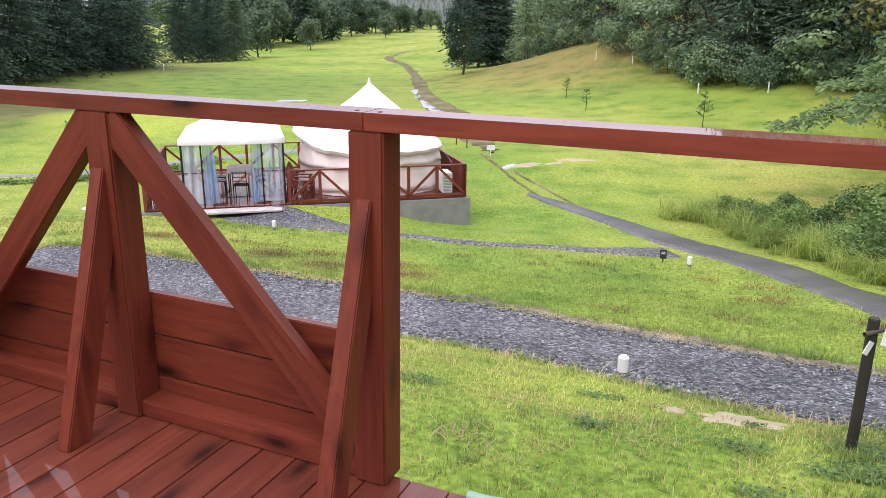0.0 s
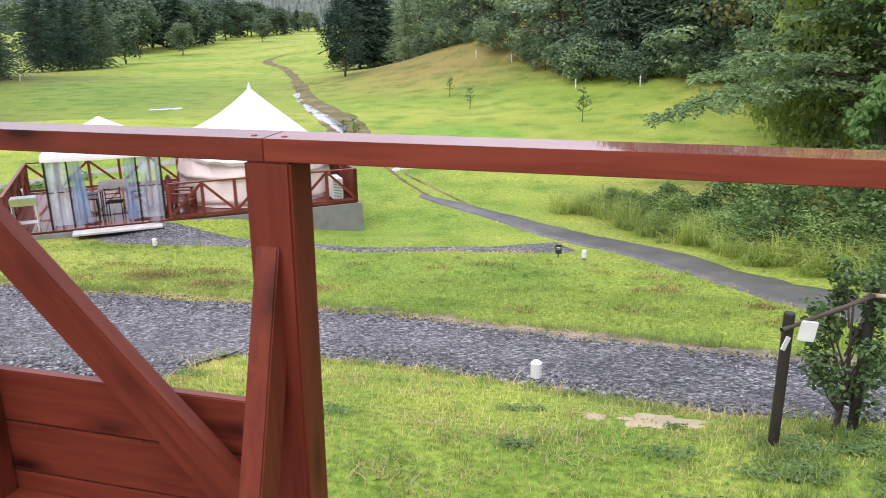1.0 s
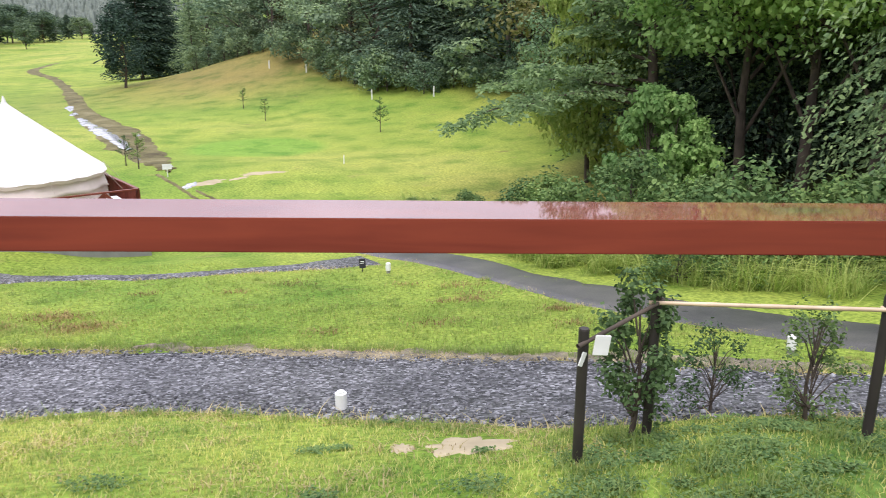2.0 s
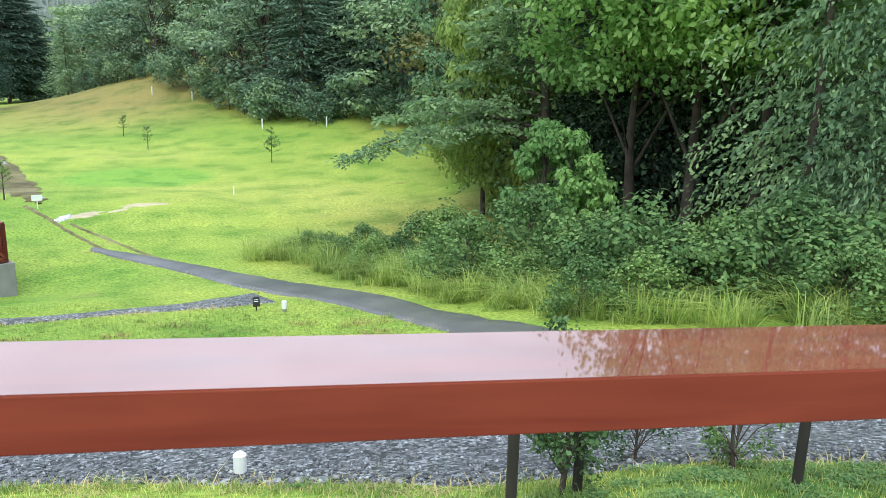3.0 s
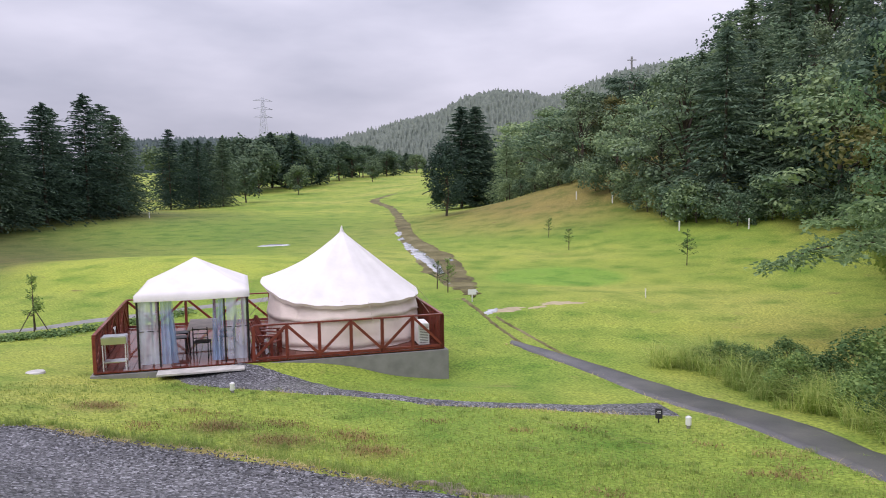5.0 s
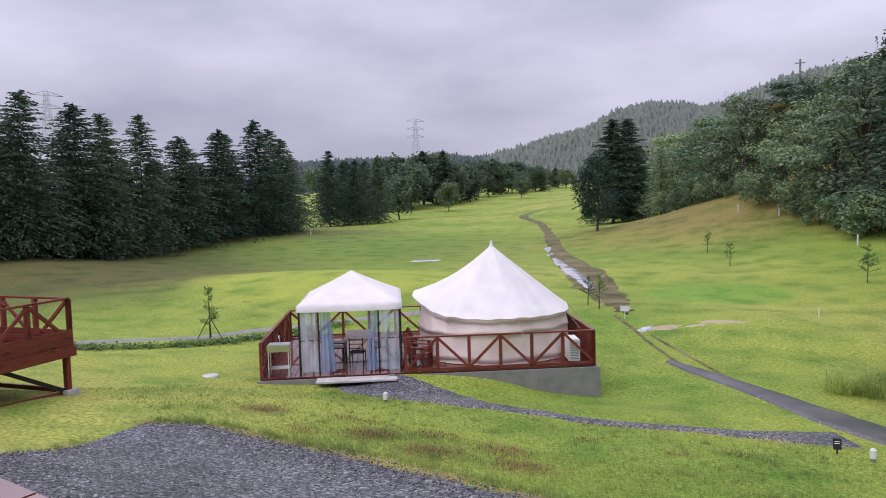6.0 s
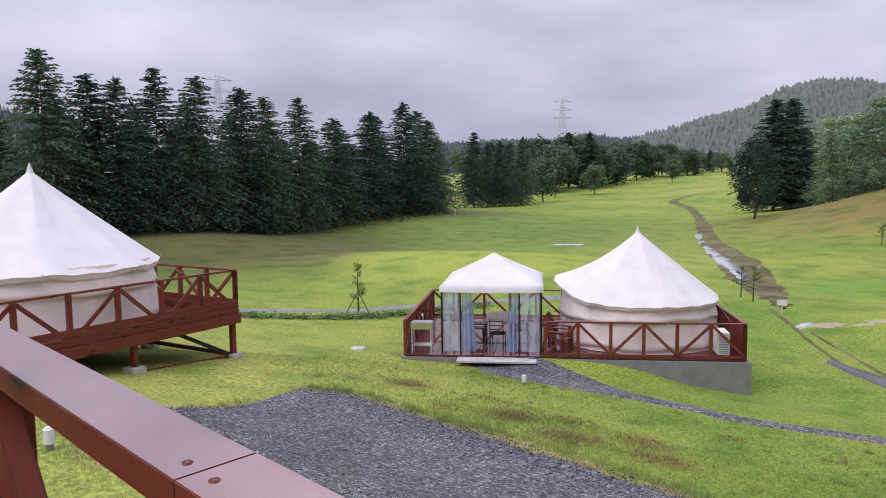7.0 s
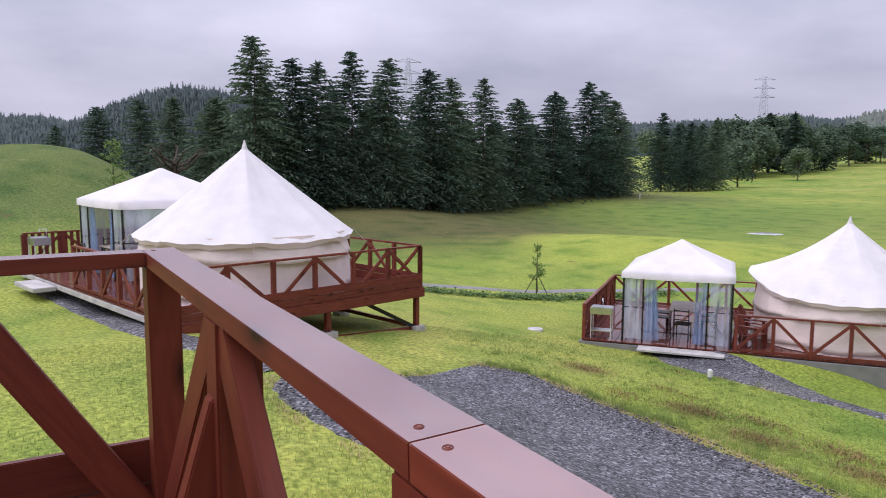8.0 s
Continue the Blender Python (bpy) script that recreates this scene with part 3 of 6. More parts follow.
for x in (-1.7, 0.0, 1.9, 4.2):
    beam("support_post", (x, -0.1, float(ground_z(x, -0.1)) - 0.1), (x, -0.1, -0.04), 0.1, 0.1, RED, deck)
    beam("support_post", (x, -4.5, float(ground_z(x, -4.5)) - 0.1), (x, -4.5, -0.04), 0.1, 0.1, RED, deck)

H = 1.10
rail = root("deck_railing", pose(0, 0, 0, 0, LEAN, 0), "red-stained wooden deck railing, top rail wet with rain", "railing")


def joint_screw(x, y, parent):
    z = H + 0.0002 + 0.03 * (y - 0.0525)
    k = 14
    ring = [(r * math.cos(2 * math.pi * i / k), r * math.sin(2 * math.pi * i / k), h) for r, h in ((0.0072, -0.001), (0.0064, 0.0006), (0.0052, 0.0006), (0.0044, -0.001)) for i in range(k)]
    faces = [(j * k + i, j * k + (i + 1) % k, (j + 1) * k + (i + 1) % k, (j + 1) * k + i) for j in range(3) for i in range(k)]
    screw = put("screw", mesh_arrays("screw", ring, faces, RED), parent, pose(x, y, z, 1.7), "sunken screw in a dark rim")
    bm = bmesh.new()
    bmesh.ops.create_cone(bm, cap_ends=True, segments=12, radius1=0.0034, radius2=0.0026, depth=0.0012)
    part("head", bm, RED_OLD, screw)


t1 = part("top_rail", box_bm(1.931, 0.105, 0.048, 0.0016), RED_WET_LIT, rail, "wet top rail with a sheen of rain", pose(-0.966, 0.0525, H - 0.0244, 1.7))
t2 = part("top_rail", box_bm(4.6, 0.105, 0.048, 0.0016), RED_WET_LIT, rail, "wet top rail with a sheen of rain", pose(2.3005, 0.0525, H - 0.0244, 1.7))
t3 = part("top_rail", box_bm(4.8, 0.105, 0.048, 0.003), RED_WET_LIT, rail, "wet top rail with a sheen of rain", pose(-1.8795, -2.401, H - 0.024, 0, 0, 90))
for x, y in ((-0.035, 0.032), (0.035, 0.030), (-1.88, 0.03)):
    joint_screw(x, y, rail)


def upright(x, y, parent, z0=0.0):
    return beam("post", (x, y, z0), (x, y, H - 0.048), 0.105, 0.105, RED, parent, up=(0, 1, 0), bevel=0.006)


def buttress(x, y, dx, dy, parent):
    """A leaning prop on the inner side of a post, its ends cut level and upright."""
    bm = bmesh.new()
    lean, w = 0.27, 0.085
    outline = [(0.002, 0.87), (-0.012, 0.87), (-lean, 0.0), (-lean + w + 0.01, 0.0), (0.002, 0.62)]
    half = 0.027
    rows = [[bm.verts.new((zz, yy, -s * half)) for yy, zz in outline] for s in (-1, 1)]
    bm.faces.new(rows[0])
    bm.faces.new(rows[1][::-1])
    for i in range(5):
        k = (i + 1) % 5
        bm.faces.new((rows[0][k], rows[0][i], rows[1][i], rows[1][k]))
    bmesh.ops.recalc_face_normals(bm, faces=bm.faces[:])
    bmesh.ops.bevel(bm, geom=bm.edges[:], offset=0.004, segments=2, affect="EDGES", clamp_overlap=True)
    m = Matrix.Translation((x, y, 0)) @ pose(0, 0, 0, 0, 0, math.degrees(math.atan2(dx, -dy))) @ pose(0, 0, 0, 0, -90, 0)
    return part("prop", bm, RED, parent, "", m)


for x in (0.005, -0.955, -1.88, 1.95, 3.0, 4.2):
    upright(x, 0.052, rail)
for y in (-0.60, -1.55, -2.5, -3.45):
    upright(-1.88, y, rail)
for x in (0.005, -0.955, 1.95):
    buttress(x - 0.008, 0.004, 0, -1, rail)
for y in (-1.55, -3.45):
    buttress(-1.832, y, 1, 0, rail)
beam("brace", (-0.92, 0.032, 1.03), (-0.07, 0.032, 0.13), 0.05, 0.105, RED, rail, up=(0.7, 0, 0.7))
beam("brace", (-0.99, 0.032, 1.03), (-1.82, 0.032, 0.13), 0.05, 0.105, RED, rail, up=(0.7, 0, 0.7))
beam("brace", (-1.862, -0.56, 1.03), (-1.862, -0.01, 0.16), 0.05, 0.105, RED, rail, up=(0, 0.7, 0.7))
beam("brace", (-1.862, -0.66, 1.0), (-1.862, -1.48, 0.13), 0.05, 0.105, RED, rail, up=(0, 0.7, 0.7))
beam("sill", (-1.83, 0.06, 0.03), (-0.045, 0.06, 0.03), 0.09, 0.058, RED, rail)
for k in range(3):
    z = 0.04 + 0.157 * k
    beam("board", (-1.93, 0.118, z), (-0.02, 0.118, z), 0.03, 0.152, RED, rail, bevel=0.003)
    beam("board", (-1.945, -4.8, z), (-1.945, 0.10, z), 0.03, 0.152, RED, rail, bevel=0.003)

# ---------------------------------------------------------------- the two tent decks
EAVE, WALL = 2.42, 2.30


def bell_tent(m, seed, label, top, eave_z, peak=None):
    """Round canvas tent: a tall white cone that sags between its tension points, over a cream wall."""
    rng = np.random.default_rng(seed)
    tent = root("bell_tent", m, label, "tent")
    n = 120
    a = np.arange(n) * 2 * math.pi / n
    pegs = 8
    scallop = np.abs(np.sin(a * pegs / 2)) * (0.75 + 0.3 * np.sin(a * 2 + seed))
    rows, heights = 22, []
    v = []
    for r in range(rows + 1):
        t = r / rows
        rad = 0.05 + (EAVE - 0.05) * (t ** 1.02)
        drop = (top - eave_z) * (t ** 0.98)
        sag = 0.075 * math.sin(math.pi * min(t, 1)) * scallop
        wob = 0.012 * np.sin(a * 23 + 5 * t) * t
        rr = rad * (1 - 0.055 * t * t * scallop) - sag * 0.6
        zz = top - drop - sag + 0.16 * t ** 6 * (scallop - 0.5) * -0.3 + wob
        v.append(np.stack([rr * np.cos(a), rr * np.sin(a), zz], 1))
    if peak is not None:
        near = np.exp(-(((a - radians(peak) + math.pi) % (2 * math.pi) - math.pi) / 0.62) ** 2)
        for r in range(rows + 1):
            k = (r / rows) ** 1.7 * near
            v[r][:, 2] += 0.56 * k
            v[r][:, :2] *= (1 + 0.05 * k)[:, None]
    brim = v[-1].copy()
    v = np.vstack(v)
    i, j = np.meshgrid(np.arange(rows), np.arange(n), indexing="ij")
    i, j = i.ravel(), j.ravel()
    f = np.stack([i * n + j, i * n + (j + 1) % n, (i + 1) * n + (j + 1) % n, (i + 1) * n + j], 1)
    put("canopy", mesh_arrays("canopy", v, f[:, ::-1], WHITE_CANVAS, True), tent, label="white canvas roof, wavy hem, wet from rain")
    hem = brim.copy()
    hem[:, 2] -= 0.07 + 0.05 * scallop + 0.012 * np.sin(a * 37)
    hem[:, :2] *= 0.982
    k = np.arange(n)
    put("valance", mesh_arrays("valance", np.vstack([brim * [0.997, 0.997, 1], hem]), np.stack([k, k + n, (k + 1) % n + n, (k + 1) % n], 1), CREAM_CANVAS, True), tent, label="wavy canvas valance under the eave")
    bm = bmesh.new()
    bmesh.ops.create_cone(bm, cap_ends=True, segments=16, radius1=0.09, radius2=0.012, depth=0.26)
    part("cap", bm, WHITE_CANVAS, tent, "", pose(0, 0, top + 0.05))
    levels = [(eave_z + 0.1, 0.955), (1.12, 0.972), (0.99, 0.992), (0.90, 1.006), (0.885, 0.985), (0.70, 0.986), (0.45, 0.992), (0.24, 1.004), (0.13, 1.02), (0.11, 1.0), (0.02, 1.012)]
    w = []
    for z, k in levels:
        fold = 0.012 * np.sin(a * 31 + z * 5) + 0.02 * np.sin(a * 12 + z * 3) + 0.01 * np.sin(a * 53 + 9 * z) + rng.normal(0, 0.003, n)
        dip = (0.05 * np.abs(np.sin(a * 5 + 0.6)) + 0.05 * np.sin(a * 2 + seed)) if 0.8 < z < 1.05 else (0.04 * np.sin(a * 7 + 2) if 0.05 < z < 0.3 else 0)
        w.append(np.stack([(WALL * k + fold) * np.cos(a), (WALL * k + fold) * np.sin(a), z - dip + 0 * a], 1))
    w = np.vstack(w)
    i, j = np.meshgrid(np.arange(len(levels) - 1), np.arange(n), indexing="ij")
    i, j = i.ravel(), j.ravel()
    f = np.stack([i * n + j, i * n + (j + 1) % n, (i + 1) * n + (j + 1) % n, (i + 1) * n + j], 1)
    put("wall", mesh_arrays("wall", w, f[:, ::-1], CREAM_CANVAS, True), tent, label="cream canvas wall with a loose rolled hem")
    tube("centre_pole", [(0, 0, 0.0), (0, 0, top)], 0.025, STEEL, tent, 8)
    for k in range(pegs):
        b = 2 * math.pi * (k) / pegs
        tube("guy_rope", [(EAVE * math.cos(b), EAVE * math.sin(b), eave_z + 0.06), (2.85 * math.cos(b), 2.85 * math.sin(b), 0.85)], 0.006, CREAM_CANVAS, tent, 4)
    return tent


def gazebo(m, label):
    """Square party tent: black poles, white hipped roof, clear curtains gathered at the doorway."""
    g = root("gazebo", m, label, "gazebo")
    X0, X1, Y0, Y1, EZ, TZ = 0, 2.75, 0, 3.1, 1.90, 2.70
    cx, cy = (X0 + X1) / 2, (Y0 + Y1) / 2
    for x, y in ((X0, Y0), (X1, Y0), (X0, Y1), (X1, Y1)):
        tube("pole", [(x, y, 0), (x, y, EZ)], 0.028, BLACK_METAL, g, 8)
    for x in (0.42, 2.05):
        tube("pole", [(x + 0.1, Y0, 0), (x + 0.1, Y0, EZ - 0.08)], 0.022, BLACK_METAL, g, 8)
    for p, q in (((X0, Y0), (X1, Y0)), ((X0, Y1), (X1, Y1)), ((X0, Y0), (X0, Y1)), ((X1, Y0), (X1, Y1))):
        tube("eave_bar", [(*p, EZ - 0.08), (*q, EZ - 0.08)], 0.016, BLACK_METAL, g, 6)
    for p, q in (((X0, Y0), (0.52, Y0)), ((2.15, Y0), (X1, Y0)), ((X0, Y0), (X0, Y1)), ((X1, Y0), (X1, Y1))):
        tube("mid_bar", [(*p, 0.95), (*q, 0.95)], 0.012, BLACK_METAL, g, 6)
    n = 12
    o = 0.06
    ring = []
    for s, e in (((X0 - o, Y0 - o), (X1 + o, Y0 - o)), ((X1 + o, Y0 - o), (X1 + o, Y1 + o)), ((X1 + o, Y1 + o), (X0 - o, Y1 + o)), ((X0 - o, Y1 + o), (X0 - o, Y0 - o))):
        ring += [(s[0] + (e[0] - s[0]) * k / n, s[1] + (e[1] - s[1]) * k / n, 0.012 * math.sin(math.pi * k / n)) for k in range(n)]
    ring = np.array(ring)
    v = []
    c = np.array([cx, cy])
    for t in (0.015, 0.15, 0.3, 0.45, 0.6, 0.75, 0.9, 1.0):
        z = TZ - (TZ - EZ) * t ** 0.93 - ring[:, 2] * (1.5 * t)
        v.append(np.c_[c + (ring[:, :2] - c) * t, z])
    low = v[-1].copy()
    low[:, 2] -= 0.16
    v.append(low)
    k = 4 * n
    v = np.vstack(v)
    i, j = np.meshgrid(np.arange(8), np.arange(k), indexing="ij")
    i, j = i.ravel(), j.ravel()
    f = np.stack([i * k + j, i * k + (j + 1) % k, (i + 1) * k + (j + 1) % k, (i + 1) * k + j], 1)
    put("roof", mesh_arrays("roof", v, f[:, ::-1], WHITE_CANVAS, False), g, label="white hipped canvas roof with a hem")

    def curtain(p, q, z0, z1, waves, depth, flare=0.0, mat=NETTING, said="clear film curtain"):
        n = 40
        t = np.linspace(0, 1, n)
        p, q = np.array(p), np.array(q)
        d = (q - p) / np.linalg.norm(q - p)
        nrm = np.array([-d[1], d[0]])
        vv = []
        for z in np.linspace(z1, z0, 7):
            drop = (z1 - z) / (z1 - z0)
            off = depth * np.sin(t * waves * 2 * math.pi + drop)
            xy = p + (q - p) * (t * (1 + flare * drop))[:, None] + nrm * off[:, None]
            vv.append(np.c_[xy, np.full(n, z)])
        vv = np.vstack(vv)
        i, j = np.meshgrid(np.arange(6), np.arange(n - 1), indexing="ij")
        k = (i * n + j).ravel()
        put("curtain", mesh_arrays("curtain", vv, np.stack([k, k + 1, k + n + 1, k + n], 1), mat, True), g, label=said)

    curtain((0.03, 0.0), (0.50, 0.0), 0.08, 1.72, 2, 0.02)
    curtain((0.56, 0.02), (0.86, 0.05), 0.06, 1.72, 3, 0.03, 0.35, BLUE_FILM, "gathered blue film curtain")
    curtain((2.2, 0.0), (2.7, 0.0), 0.08, 1.72, 2, 0.02)
    curtain((2.12, 0.02), (1.86, 0.05), 0.06, 1.72, 3, 0.03, 0.2, BLUE_FILM, "gathered blue film curtain")
    curtain((X1, 0.05), (X1, Y1), 0.06, 1.72, 3, 0.02)
    curtain((X0, 0.05), (X0, 1.5), 0.06, 1.72, 2, 0.02)
    return g


def dining_table(m):
    t = root("dining_table", m, "long table with pale top and black legs", "table")
    part("tabletop", box_bm(0.8, 1.6, 0.035, 0.006), TABLE_WOOD, t, "", pose(0, 0, 0.72))
    for sx in (-0.34, 0.34):
        for sy in (-0.72, 0.72):
            tube("leg", [(sx, sy, 0), (sx, sy, 0.70)], 0.02, BLACK_METAL, t, 6)
    return t


def chair(m):
    c = root("chair", m, "black metal chair at the gazebo table", "chair", "chairs at the table")
    part("seat", box_bm(0.42, 0.42, 0.03, 0.008), BLACK_METAL, c, "", pose(0, 0, 0.44))
    for sx in (-0.19, 0.19):
        tube("leg", [(sx, -0.19, 0), (sx, -0.17, 0.44)], 0.014, BLACK_METAL, c, 6)
        tube("leg", [(sx, 0.2, 0), (sx, 0.18, 0.44), (sx, 0.24, 0.88)], 0.014, BLACK_METAL, c, 6)
    for z in (0.58, 0.7, 0.83):
        tube("back_bar", [(-0.19, 0.2 + (z - 0.44) * 0.12, z), (0.19, 0.2 + (z - 0.44) * 0.12, z)], 0.013, BLACK_METAL, c, 6)
    return c


def sink(m):
    s = root("outdoor_sink", m, "steel outdoor sink on a thin frame", "sink")
    bm = box_bm(0.6, 0.42, 0.2, 0.02, (0, 0, 0.78))
    part("basin", bm, STEEL, s)
    part("shelf", box_bm(0.56, 0.38, 0.02, 0.004), STEEL, s, "", pose(0, 0, 0.22))
    for x in (-0.27, 0.27):
        for y in (-0.18, 0.18):
            tube("leg", [(x, y, 0), (x, y, 0.7)], 0.014, WHITE_PAINT, s, 6)
    tube("tap", [(0, 0.18, 0.86), (0, 0.18, 1.08), (0, 0.02, 1.08), (0, 0.02, 1.0)], 0.012, STEEL, s, 6)
    return s


def ac_unit(m):
    u = root("air_conditioner", m, "white outdoor air conditioner unit with grille", "air conditioner")
    part("casing", box_bm(0.32, 0.7, 0.62, 0.015, (0, 0, 0.36)), WHITE_PAINT, u)
    for k in range(9):
        beam("grille_bar", (-0.168, -0.24, 0.14 + k * 0.055), (-0.168, 0.24, 0.14 + k * 0.055), 0.008, 0.012, CONCRETE, u, bevel=0.002)
    for k in range(11):
        beam("louvre", (-0.12, 0.353, 0.12 + k * 0.047), (0.12, 0.353, 0.12 + k * 0.047), 0.01, 0.018, CONCRETE, u, bevel=0.002)
        beam("louvre", (-0.12, -0.353, 0.12 + k * 0.047), (0.12, -0.353, 0.12 + k * 0.047), 0.01, 0.018, CONCRETE, u, bevel=0.002)
    for y in (-0.25, 0.25):
        part("foot", box_bm(0.3, 0.06, 0.05, 0.006), BLACK_METAL, u, "", pose(0, y, 0.025))
    return u


def deck_chair(m):
    """Low slatted wooden chair with a raked back."""
    c = root("deck_chair", m, "low red-stained slatted wooden chair on the deck", "chair", "deck chairs")
    for k in range(5):
        part("seat_slat", box_bm(0.5, 0.075, 0.02, 0.003), RED_OLD, c, "", pose(0, -0.22 + 0.095 * k, 0.36 - 0.02 * k, -6))
        beam("back_slat", (-0.2 + 0.1 * k, 0.22, 0.3), (-0.2 + 0.1 * k, 0.48, 0.86 + 0.03 * (2 - abs(k - 2))), 0.08, 0.02, RED_OLD, c, up=(0, 1, 0.3), bevel=0.003)
    for sx in (-0.28, 0.28):
        beam("leg", (sx, -0.24, 0), (sx, -0.24, 0.56), 0.035, 0.08, RED_OLD, c, up=(0, 1, 0))
        beam("leg", (sx, 0.36, 0), (sx, 0.28, 0.56), 0.035, 0.08, RED_OLD, c, up=(0, 1, 0))
        part("armrest", box_bm(0.1, 0.68, 0.025, 0.005), RED_OLD, c, "", pose(sx, 0.02, 0.575))
    return c


LONG, DEEP, RH = 9.23, 5.9, 0.97


def railing_run(p, q, owner, panel, first="down", bays=6, slats=False):
    """Posts, top rail, and braces that alternate between the posts, as on each tent deck."""
    p, q = Vector((*p, 0)), Vector((*q, 0))
    beam("top_rail", p + Vector((0, 0, RH - 0.02)), q + Vector((0, 0, RH - 0.02)), 0.09, 0.04, RED_OLD, owner)
    beam("bottom_rail", p + Vector((0, 0, 0.05)), q + Vector((0, 0, 0.05)), 0.06, 0.07, RED_OLD, owner)
    for k in range(bays + 1):
        o = p.lerp(q, k / bays)
        beam("post", o, o + Vector((0, 0, RH - 0.04)), 0.085, 0.085, RED_OLD, owner, up=(0, 1, 0))
    for k in range(bays):
        a, b = p.lerp(q, (k + 0.04) / bays), p.lerp(q, (k + 0.96) / bays)
        flip = (k % 2 == 0) == (first == "up")
        hi, lo = (b, a) if flip else (a, b)
        side = (q - p).normalized().cross(Vector((0, 0, 1))) * 0.03
        beam("brace", hi + Vector((0, 0, RH - 0.08)) + side, lo + Vector((0, 0, 0.1)) + side, 0.04, 0.075, RED_OLD, owner, up=(q - p).normalized())
    if panel:
        side = (q - p).normalized().cross(Vector((0, 0, 1))) * 0.065
        for k in range(3):
            z = Vector((0, 0, -0.07 + 0.158 * k))
            beam("board", p + side + z, q + side + z, 0.03, 0.15, RED_OLD, owner, bevel=0.003)
    if slats:
        n = int((q - p).length / 0.16)
        for k in range(n):
            o = p.lerp(q, (k + 0.5) / n)
            beam("slat", o + Vector((0, 0, 0.08)), o + Vector((0, 0, RH - 0.04)), 0.03, 0.09, RED_OLD, owner, up=(q - p).normalized(), bevel=0.002)


def tent_deck(m, lower):
    """A plank deck on its base with railings: front edge along x, back towards y."""
    base = root("tent_deck", m, "red plank tent deck on a grey concrete base" if lower else "red plank tent deck raised on posts over the slope", "deck")
    n = 40
    for k in range(n):
        w = LONG / n
        part("plank", box_bm(w - 0.012, DEEP, 0.03, 0), RED_DECK, base, "", pose((k + 0.5) * w, DEEP / 2, -0.015))
    if lower:
        for name, a, b in (("base_wall", (-0.06, 0.02), (LONG + 0.1, 0.02)), ("base_wall", (LONG + 0.02, 0.1), (LONG + 0.02, DEEP)), ("base_wall", (0.02, 0.1), (0.02, DEEP))):
            beam(name, (*a, -0.75), (*b, -0.75), 0.16, 1.38, CONCRETE, base, bevel=0.01, label="weathered concrete base wall")
        part("step_slab", box_bm(2.15, 0.5, 0.05, 0.006), PALE_CONCRETE, base, "pale concrete step at the doorway", pose(2.62, -0.28, -0.06))
    else:
        beam("base_wall", (-0.06, 0.03, -0.11), (LONG, 0.03, -0.11), 0.12, 0.12, PALE_CONCRETE, base, bevel=0.01)
        part("step_slab", box_bm(1.5, 0.5, 0.10, 0.01), PALE_CONCRETE, base, "pale concrete step at the doorway", pose(2.2, -0.30, -0.14))
        beam("fascia", (LONG + 0.03, 0, -0.12), (LONG + 0.03, DEEP, -0.12), 0.05, 0.2, RED_OLD, base)
        beam("fascia", (0, DEEP, -0.12), (LONG, DEEP, -0.12), 0.05, 0.2, RED_OLD, base)
        for x in (0.3, 3.2, 6.2, 9.1):
            for y in (0.9, 3.3, 5.8):
                wx = m @ Vector((x, y, 0))
                drop = float(ground_z(wx.x, wx.y)) - wx.z
                if drop < -0.15:
                    beam("stilt", (x, y, drop - 0.05), (x, y, -0.03), 0.11, 0.11, RED_OLD, base, up=(0, 1, 0))
                    part("footing", box_bm(0.32, 0.32, 0.16, 0.015), PALE_CONCRETE, base, "", pose(x, y, drop + 0.03))
        beam("under_beam", (9.1, 0.4, -0.62), (9.1, 5.8, -0.98), 0.06, 0.09, RED_OLD, base)
        beam("under_beam", (3.2, 5.8, -0.95), (9.1, 5.8, -0.95), 0.06, 0.09, RED_OLD, base)
        beam("under_brace", (9.1, 4.3, -0.2), (9.1, 5.75, -0.95), 0.05, 0.08, BLACK_METAL, base)
    fence = root("deck_railing", m, "red-stained timber railing with diagonal braces", "railing", "tent deck railings")
    railing_run((3.95, 0.06), (LONG - 0.05, 0.06), fence, False, "up")
    railing_run((LONG - 0.05, 0.06), (LONG - 0.05, DEEP - 0.05), fence, not lower, "up", 6, lower)
    railing_run((0.05, DEEP - 0.05), (LONG - 0.05, DEEP - 0.05), fence, not lower, "down", 10)
    railing_run((0.05, 0.06), (0.05, DEEP - 0.05), fence, False, "up", 6, True)
    return base


def camp(m, lower, seed):
    tent_deck(m, lower)
    bell_tent(m @ (pose(6.72, 2.62, 0, 0, 0, 9) if lower else pose(6.64, 2.88, 0, 0, 0, 18)) , seed, "white bell tent with cream walls on its deck", 3.22 if lower else 3.14, 1.32 if lower else 1.25, 163 if lower else None)
    gazebo(m @ (pose(1.08, 0.18, 0) if lower else pose(1.5, 1.05, 0)), "white-roofed gazebo with clear curtains and black poles")
    dining_table(m @ pose(2.6, 2.0, 0))
    first = chair(m @ pose(1.95, 1.7, 0, 0, 0, 90))
    for x, y, r in ((1.95, 2.4, 88), (3.25, 1.6, -90), (3.25, 2.4, -95), (2.6, 0.95, 172)):
        copy_thing(first, m @ pose(x, y, 0, 0, 0, r))
    sink(m @ pose(0.5, 0.32, 0))
    if lower:
        ac_unit(m @ pose(8.7, 0.62, 0, 0, 0, 178))
        seat = deck_chair(m @ pose(4.35, 0.75, 0, 0, 0, 62))
        copy_thing(seat, m @ pose(4.5, 1.75, 0, 0, 0, 74))


